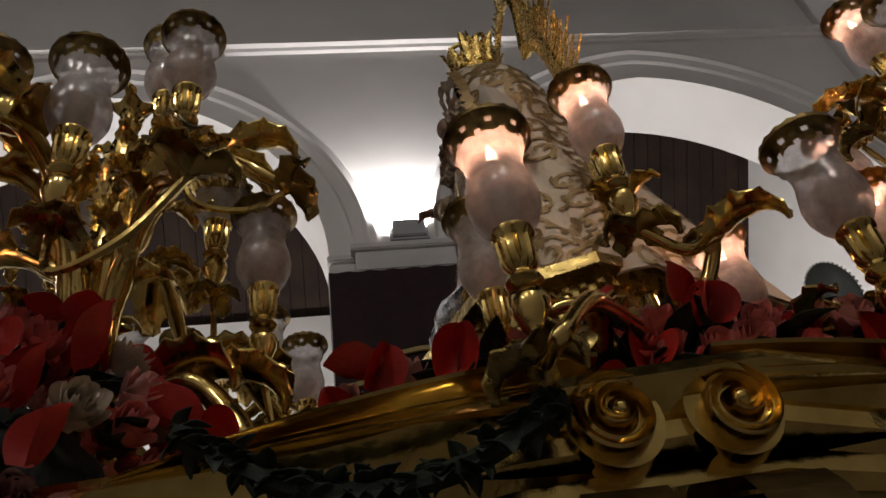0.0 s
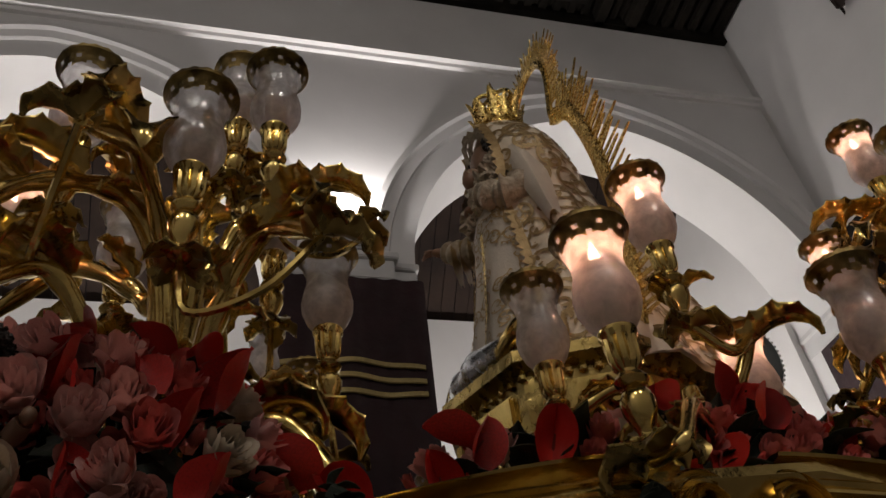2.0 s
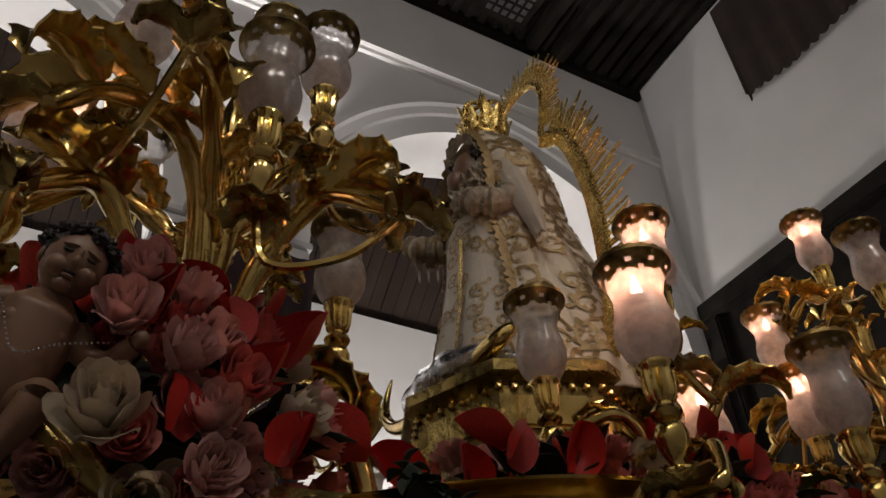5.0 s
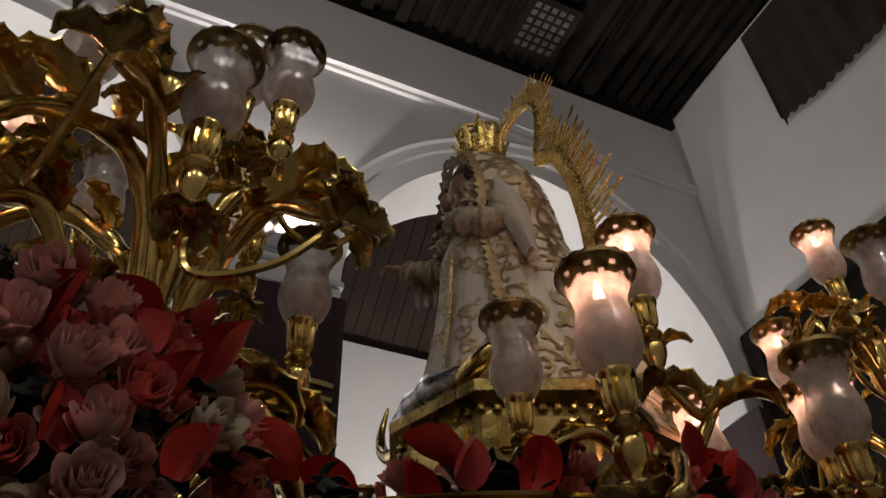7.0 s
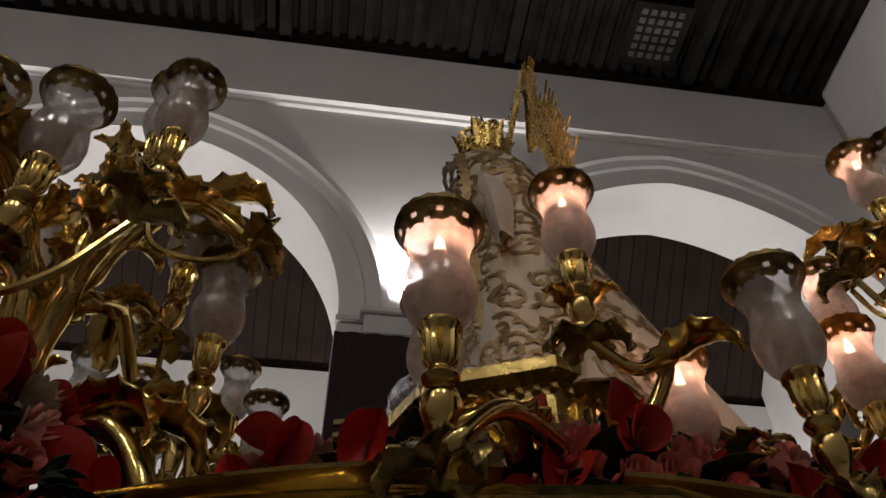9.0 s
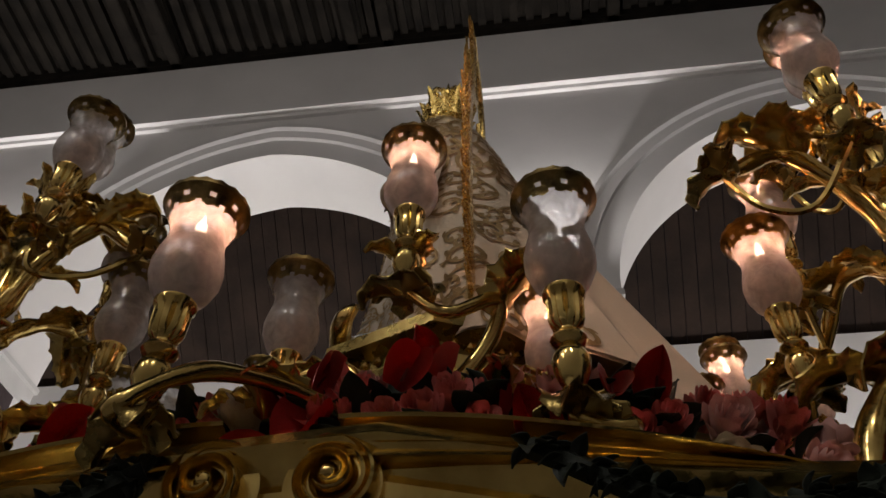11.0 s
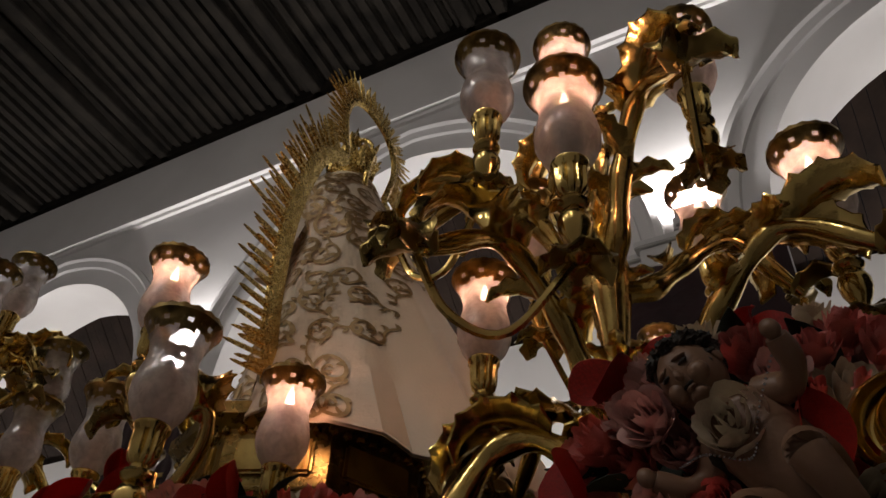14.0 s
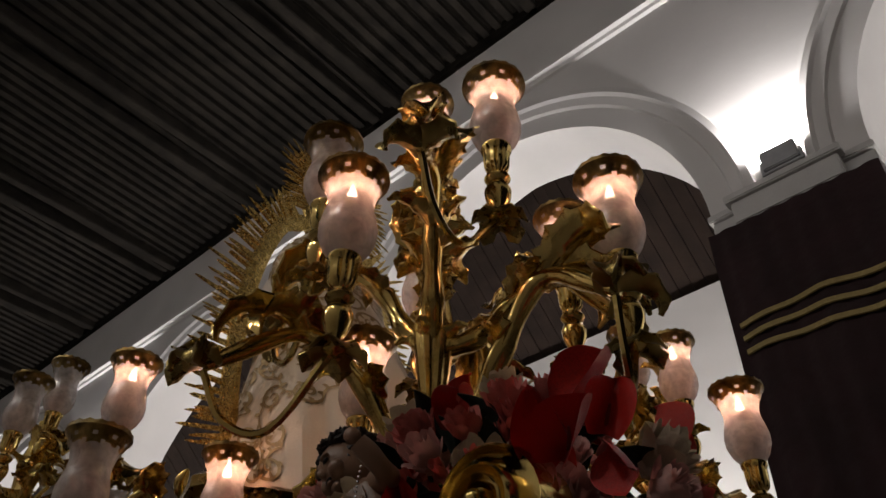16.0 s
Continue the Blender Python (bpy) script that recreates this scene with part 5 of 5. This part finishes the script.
def rose_parts(material, seed, open_=1.0):
    """A garden rose: a tight heart, and the whorls of cupped petals with rolled rims round it."""
    heart = bmesh.new()
    petals = []
    rnd = random.Random(seed)
    for ring, (n, r, h, lean) in enumerate(((3, 0.17, 0.92, 0.02), (3, 0.33, 0.98, 0.12), (4, 0.52, 0.95, 0.22), (5, 0.70, 0.90, 0.34), (5, 0.84, 0.76, 0.60))):
        if open_ < 0.7 and ring > 2:
            break
        for k in range(n):
            a0 = 2 * math.pi * (k + 0.37 * ring) / n + rnd.uniform(-0.3, 0.3)
            half = math.pi / n * rnd.uniform(1.25, 1.55)
            hh, ll, rr0 = h * rnd.uniform(0.86, 1.08), lean * rnd.uniform(0.6, 1.35), r * rnd.uniform(0.9, 1.12)
            bm = heart if ring < 2 else bmesh.new()
            rows = []
            for i in range(6):
                v = i / 5
                row = []
                for j in range(7):
                    s = -1 + 2 * j / 6
                    a = a0 + half * s * (0.30 + 0.70 * math.sin(math.pi * min(0.78, 0.12 + v * 0.72)))
                    rr = rr0 * (0.22 + 0.78 * math.sin(1.9 * v) ** 0.8 * (1.0 if v < 0.8 else 1.02)) + ll * 0.34 * v ** 4 * (1.1 - 0.5 * s * s) - 0.06 * s * s * v
                    z = -0.45 + (hh + 0.45) * v * (1 - 0.10 * s * s * v) + 0.06 * v ** 3 * max(0.0, 1 - abs(s) * 1.6) * (ring > 1) - 0.22 * v * s ** 4 - ll * 0.30 * v ** 5 + 0.05 * v * math.sin(5 * s + k + ring)
                    row.append((rr * math.cos(a) * open_, rr * math.sin(a) * open_, z))
                rows.append(row)
            grid_into(bm, rows)
            if ring > 1:
                bmesh.ops.solidify(bm, geom=bm.faces[:], thickness=0.03)
                petals.append(mesh_of("petal", bm, material))
    bmesh.ops.solidify(heart, geom=heart.faces[:], thickness=0.03)
    r = bmesh.ops.create_icosphere(heart, subdivisions=1, radius=0.42)
    bmesh.ops.translate(heart, verts=r["verts"], vec=(0, 0, -0.25))
    return mesh_of("rose", heart, material), petals


def bloom(name, parts, m):
    ob = new(name, parts[0])
    ob.matrix_basis = m
    for me in parts[1]:
        hang("petal", me, ob)
    return ob


def anthurium_mesh(seed):
    """A glossy heart-shaped spathe with its spadix."""
    bm = bmesh.new()
    rnd = random.Random(seed)
    rows = []
    for i in range(13):
        u = i / 12
        w = 0.62 * (math.sin(math.pi * (0.06 + 0.94 * u) ** 0.62) ** 0.8) if u < 1 else 0.0
        row = []
        for j in range(9):
            s = -1 + 2 * j / 8
            back = -0.28 * (abs(s) ** 1.5) * (1 - u) ** 3
            row.append((-0.25 + 1.35 * u + back, w * s * (1 - 0.22 * abs(s)), 1.25 * w * abs(s) ** 1.35 * (0.75 + 0.5 * u) + 0.38 * u * u * (1 if seed % 2 else 0.4) + 0.05 * math.sin(5 * u + 4 * s + seed) + rnd.uniform(-0.01, 0.01)))
        rows.append(row)
    grid_into(bm, rows)
    bmesh.ops.solidify(bm, geom=bm.faces[:], thickness=0.025)
    for f in bm.faces:
        f.material_index = 0
    return mesh_of("anthurium", bm, RED)


bm = bmesh.new()
tube_into(bm, [Vector((0.0, 0, 0.0)), Vector((0.10, 0, 0.10)), Vector((0.22, 0, 0.20)), Vector((0.30, 0, 0.30))], lambda u: 0.045 - 0.02 * u, 8)
SPADIX_M = mesh_of("spadix", bm, SPADIX)

ROSES = {"pink": [rose_parts(PINK, s, 0.78) for s in (1, 2, 9)], "pale pink": [rose_parts(PALE, s, 0.80) for s in (3, 4, 10)], "ivory": [rose_parts(IVORY, s, 0.86) for s in (5, 6, 11)]}
BUDS = [rose_parts(PINK, s, 0.62) for s in (7, 8)]
ANTH = [anthurium_mesh(s) for s in (1, 2, 3)]

MOUNDS = []   # centre, radii


def mound(c, r, label):
    """Dark greenery that the cut flowers are stuck into: many overlapping leaves on a low core."""
    MOUNDS.append((Vector(c), Vector(r)))
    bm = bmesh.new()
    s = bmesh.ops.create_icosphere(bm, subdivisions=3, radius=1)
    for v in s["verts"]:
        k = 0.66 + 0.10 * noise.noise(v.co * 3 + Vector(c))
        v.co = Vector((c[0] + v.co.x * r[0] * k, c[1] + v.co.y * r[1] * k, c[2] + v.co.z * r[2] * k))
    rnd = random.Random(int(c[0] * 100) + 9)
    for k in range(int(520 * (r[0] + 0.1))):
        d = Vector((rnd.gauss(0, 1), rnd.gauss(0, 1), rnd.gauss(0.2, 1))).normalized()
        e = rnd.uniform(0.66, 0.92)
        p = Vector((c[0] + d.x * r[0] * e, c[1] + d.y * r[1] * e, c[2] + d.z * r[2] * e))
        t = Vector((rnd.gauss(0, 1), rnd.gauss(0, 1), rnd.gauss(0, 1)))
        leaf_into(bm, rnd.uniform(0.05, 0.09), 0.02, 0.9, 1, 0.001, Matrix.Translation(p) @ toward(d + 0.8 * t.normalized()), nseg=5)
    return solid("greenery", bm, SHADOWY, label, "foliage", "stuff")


def set_flower(kind, p, d, size, rnd):
    m = Matrix.Translation(p) @ toward(d).to_3x3().to_4x4()
    if kind == "anthurium":
        zdir = (d.normalized() + Vector((rnd.gauss(0, 0.6), rnd.gauss(0, 0.35), rnd.gauss(0, 0.45)))).normalized()
        xdir = Matrix.Rotation(rnd.uniform(-1.0, 1.0), 3, zdir) @ (Vector((0, 0, 1)) - zdir * zdir.z).normalized()
        m = Matrix.Translation(p) @ Matrix((xdir, zdir.cross(xdir), zdir)).transposed().to_4x4() @ Matrix.Scale(size, 4)
        ob = new("anthurium", ANTH[rnd.randrange(3)])
        ob.matrix_basis = m
        hang("spadix", SPADIX_M, ob, None, "dark slender spadix")
        return tagged(ob, "glossy red heart-shaped anthurium flower among roses", "flower", "anthuriums on the float")
    m = Matrix.Translation(p) @ toward(d) @ Matrix.Rotation(radians(90), 4, "Y") @ Matrix.Rotation(rnd.uniform(0, 6), 4, "Z") @ Matrix.Scale(size, 4)
    if kind == "bud":
        ob = bloom("rose_bud", BUDS[rnd.randrange(2)], m)
        return tagged(ob, "small half-open coral pink rose bud", "flower", "rose buds on the float")
    ob = bloom("rose", ROSES[kind][rnd.randrange(3)], m)
    return tagged(ob, {"pink": "deep pink open rose", "pale pink": "pale pink open rose", "ivory": "large ivory white open rose"}[kind] + " in the float's flower bank", "flower", "roses on the float")


def flowers_on(c, r, count, seed, keep=lambda p, d: True, reds=0.2):
    rnd = random.Random(seed)
    placed = list(KEPT)
    tries = 0
    goal = count + len(placed)
    while len(placed) < goal and tries < count * 60:
        tries += 1
        d = Vector((rnd.gauss(0, 1), rnd.gauss(0, 1), rnd.gauss(0.15, 0.9))).normalized()
        p = Vector((c[0] + d.x * r[0], c[1] + d.y * r[1], c[2] + d.z * r[2]))
        nrm = Vector((d.x / r[0], d.y / r[1], d.z / r[2])).normalized()
        if not keep(p, nrm) or any((p - q).length < g for q, g in placed):
            continue
        u = rnd.random()
        if u < reds:
            kind, size, gap = "anthurium", rnd.uniform(0.044, 0.058), 0.052
        elif u < reds + 0.25:
            kind, size, gap = "pink", rnd.uniform(0.028, 0.036), 0.043
        elif u < reds + 0.47:
            kind, size, gap = "pale pink", rnd.uniform(0.031, 0.039), 0.046
        elif u < reds + 0.58:
            kind, size, gap = "ivory", rnd.uniform(0.034, 0.042), 0.053
        else:
            kind, size, gap = "bud", rnd.uniform(0.020, 0.027), 0.032
        placed.append((p, gap))
        set_flower(kind, p + nrm * size * (0.25 if kind != "anthurium" else 0.45), nrm, size, rnd)


# the flowers that stand out of the bank: tall red spathes and the large roses
KEPT = []
rnd = random.Random(77)
for kind, x, y, z, size in (
        ("anthurium", 0.984, 1.88, 2.030, 0.058), ("anthurium", 0.825, 1.86, 1.950, 0.064), ("anthurium", 1.315, 1.93, 2.130, 0.056), ("anthurium", 1.457, 1.93, 2.115, 0.064),
        ("anthurium", 1.306, 1.85, 2.000, 0.066), ("anthurium", 1.542, 1.89, 2.040, 0.060), ("anthurium", 0.514, 1.77, 2.050, 0.050), ("anthurium", 0.589, 1.81, 2.065, 0.052),
        ("anthurium", 0.518, 1.86, 2.165, 0.050), ("anthurium", 0.637, 1.81, 2.010, 0.055), ("anthurium", 0.951, 1.92, 2.000, 0.055), ("anthurium", 1.414, 1.94, 2.175, 0.050),
        ("anthurium", 0.535, 1.74, 1.920, 0.046), ("anthurium", 2.407, 1.88, 2.100, 0.058), ("anthurium", 2.587, 1.83, 1.995, 0.060), ("anthurium", 2.379, 1.93, 2.145, 0.052), ("anthurium", 2.654, 1.83, 1.955, 0.050),
        ("ivory", 0.482, 1.725, 1.905, 0.045), ("pale pink", 0.494, 1.765, 2.085, 0.036), ("pale pink", 0.480, 1.745, 2.020, 0.038), ("pale pink", 0.542, 1.745, 1.990, 0.037), ("pale pink", 0.580, 1.745, 1.930, 0.036), ("pale pink", 0.580, 1.735, 1.872, 0.036),
        ("pale pink", 0.425, 1.86, 2.150, 0.034), ("ivory", 2.373, 1.77, 1.966, 0.038), ("pale pink", 2.300, 1.79, 2.000, 0.036)):
    p = Vector((x, y, z))
    size *= 0.88 if kind == "anthurium" else 1.0
    KEPT.append((p, size * 0.62))
    if kind == "anthurium":
        zdir = Vector((rnd.uniform(-1.0, 1.0), -0.9, rnd.uniform(-0.2, 0.7))).normalized()
        xdir = Matrix.Rotation(rnd.uniform(-0.7, 0.7), 3, zdir) @ (Vector((0, 0, 1)) - zdir * zdir.z).normalized()
        ob = new("anthurium", ANTH[rnd.randrange(3)])
        ob.matrix_basis = Matrix.Translation(p) @ Matrix((xdir, zdir.cross(xdir), zdir)).transposed().to_4x4() @ Matrix.Scale(size, 4)
        hang("spadix", SPADIX_M, ob, None, "dark slender spadix")
        tagged(ob, "tall glossy red anthurium flower standing out of the flower bank", "flower", "anthuriums on the float")
    else:
        set_flower(kind, p, Vector((rnd.uniform(-0.3, 0.3), -1, rnd.uniform(0.0, 0.5))), size, rnd)

near = lambda p, d: d.y < 0.35 and d.z > -0.55
for sx, lab in ((-1, "dark green leaves of the flower bank at the front corner"), (1, "dark green leaves of the flower bank at the back corner")):
    c, r = ((FX - 0.87, FY - 0.45, RIM_Z + 0.03), (0.215, 0.19, 0.24)) if sx < 0 else ((FX + 0.97, FY - 0.44, RIM_Z + 0.03), (0.235, 0.17, 0.22))
    mound(c, r, lab)
    flowers_on(c, r, 115 if sx < 0 else 140, 21 + sx, near, 0.14)
    flowers_on(c, Vector(r) * 0.84, 40, 61 + sx, near, 0.1)
c, r = (FX, FY - 0.45, RIM_Z + 0.07), (0.52, 0.11, 0.135)
mound(c, r, "dark green leaves of the flower bank along the float's side")
flowers_on(c, r, 110, 31, lambda p, d: near(p, d) and p.z > RIM_Z + 0.045, 0.17)
for sx in (-1, 1):
    c, r = (FX + sx * 0.92, FY + 0.38, RIM_Z + 0.05), (0.20, 0.17, 0.17)
    mound(c, r, "dark green leaves of the flower bank at the far corner")
    flowers_on(c, r, 24, 41 + sx, lambda p, d: d.z > -0.2)
c, r = (FX, FY + 0.40, RIM_Z + 0.02), (0.66, 0.11, 0.12)
mound(c, r, "dark green leaves of the flower bank on the far side")
flowers_on(c, r, 30, 33, lambda p, d: d.z > -0.1)

# dark leafy garlands slung over the rim
for k, (xa, xb) in enumerate(((-0.62, -0.24), (0.16, 0.60))):
    bm = bmesh.new()
    rnd = random.Random(50 + k)
    pts = smooth_path([(xa, -HW - 0.035, RIM_Z + 0.03), ((2 * xa + xb) / 3, -HW - 0.06, RIM_Z - 0.055), ((xa + 2 * xb) / 3, -HW - 0.06, RIM_Z - 0.05), (xb, -HW - 0.045, RIM_Z + 0.02)], 40)
    tube_into(bm, pts, 0.012, 6)
    for p in pts:
        for j in range(3):
            leaf_into(bm, rnd.uniform(0.022, 0.036), 0.010, 1.0, 1, 0.001, Matrix.Translation(p) @ toward(Vector((rnd.gauss(0, 1), rnd.gauss(-0.5, 0.8), rnd.gauss(0, 1)))), nseg=5)
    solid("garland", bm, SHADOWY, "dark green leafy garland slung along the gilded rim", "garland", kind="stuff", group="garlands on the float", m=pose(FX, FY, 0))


# ---- cherub figures among the corner flowers ----
def cherub(head, turn, lean, label):
    """A carved infant figure: head at the given place, trunk below it, arms spread, knees drawn up."""
    bm = bmesh.new()

    def ball(c, q, mi=0, k=0.0, tilt=0.0):
        r = bmesh.ops.create_uvsphere(bm, u_segments=20, v_segments=14, radius=1)
        turned = Matrix.Rotation(tilt, 3, "Y")
        for v in r["verts"]:
            w = 1 + k * noise.noise(v.co * 4 + Vector(c) * 60)
            v.co = Vector(c) + turned @ Vector((v.co.x * q[0] * w, v.co.y * q[1] * w, v.co.z * q[2] * w))
        for f in {f for v in r["verts"] for f in v.link_faces}:
            f.material_index = mi

    def limb(points, radii):
        n0 = len(bm.faces)
        tube_into(bm, smooth_path(points, 24), radii, 16)
        bm.faces.ensure_lookup_table()
        for f in bm.faces[n0:]:
            f.material_index = 0

    # skull, cheeks, chin, brow, nose, mouth, ears
    ball((0, 0, 0), (0.040, 0.044, 0.048))
    for s_ in (-1, 1):
        ball((s_ * 0.017, -0.031, -0.014), (0.015, 0.013, 0.014))
        ball((s_ * 0.015, -0.0395, 0.006), (0.0075, 0.0045, 0.0030), 1)
        ball((s_ * 0.015, -0.0385, 0.0145), (0.011, 0.006, 0.0028), 0, 0, s_ * 0.25)
        ball((s_ * 0.041, 0.002, -0.002), (0.005, 0.009, 0.012))
    ball((0, -0.030, -0.034), (0.013, 0.012, 0.010))
    ball((0, -0.044, -0.004), (0.0055, 0.0085, 0.0085))
    ball((0, -0.0415, 0.006), (0.0035, 0.006, 0.010))
    ball((0, -0.0405, -0.0195), (0.0085, 0.0045, 0.0026), 1)
    ball((0, -0.0405, -0.0245), (0.0070, 0.0055, 0.0030))
    # carved curls over the top and back of the head
    rnd_ = random.Random(6)
    ball((0, 0.010, 0.012), (0.044, 0.042, 0.044), 1, 0.25)
    for q in range(46):
        a = rnd_.uniform(0, 2 * math.pi)
        up_ = rnd_.uniform(0.15, 1.0)
        d = Vector((math.cos(a) * math.sqrt(1 - up_ * up_), math.sin(a) * math.sqrt(1 - up_ * up_), up_))
        if d.y < -0.45 and d.z < 0.62:
            continue
        ball((d.x * 0.045, 0.006 + d.y * 0.046, 0.006 + d.z * 0.047), (0.012, 0.012, 0.010), 1, 0.6)
    # trunk, belly, limbs
    limb([(0, 0.004, -0.040), (0, 0.006, -0.060), (0, 0.004, -0.085), (0.002, -0.002, -0.125), (0.004, -0.004, -0.165), (0.004, 0.004, -0.195)],
         lambda u: 0.021 + 0.031 * min(1.0, u * 3.2) - 0.006 * max(0.0, u - 0.55) * 2)
    ball((0.002, -0.018, -0.140), (0.041, 0.036, 0.036))
    for s_ in (-1, 1):
        ball((s_ * 0.022, -0.030, -0.096), (0.018, 0.012, 0.015))
        limb([(s_ * 0.040, 0.004, -0.074), (s_ * 0.072, -0.006, -0.096), (s_ * 0.098, -0.030, -0.092), (s_ * 0.112, -0.050, -0.066)], lambda u: 0.0205 - 0.0085 * u + 0.002 * math.sin(9 * u))
        ball((s_ * 0.115, -0.055, -0.058), (0.011, 0.012, 0.013))
        limb([(s_ * 0.022, 0.0, -0.188), (s_ * 0.040, -0.045, -0.180), (s_ * 0.046, -0.078, -0.176), (s_ * 0.040, -0.074, -0.215), (s_ * 0.032, -0.062, -0.250)], lambda u: 0.031 - 0.015 * u)
        ball((s_ * 0.031, -0.074, -0.256), (0.012, 0.024, 0.010))
    return solid("cherub_statue", bm, (SKIN, HAIR), label, "statue", group="cherub figures",
                 m=Matrix.Translation(head) @ Matrix.Rotation(radians(turn), 4, "Z") @ Matrix.Rotation(radians(lean), 4, "Y") @ Matrix.Rotation(radians(22), 4, "X") @ Matrix.Scale(0.72, 4))


for head, turn, lean, label in (((0.427, 1.745, 2.058), 8, 12, "small painted wooden cherub with dark hair lying back among the roses"),
                                ((2.345, 1.775, 2.030), -28, -26, "small painted wooden cherub with dark curls among the red flowers")):
    ob = cherub(head, turn, lean, label)
    # string of beads across the chest
    bm = bmesh.new()
    for p in smooth_path([(-0.085, -0.026, -0.070), (-0.045, -0.044, -0.090), (-0.005, -0.060, -0.135), (0.035, -0.050, -0.105), (0.090, -0.038, -0.072)], 40):
        bmesh.ops.create_icosphere(bm, subdivisions=1, radius=0.0021, matrix=Matrix.Translation(p))
    solid("bead_string", bm, SILVER, "string of small silver beads on a cherub", "beads", m=ob.matrix_basis.copy())
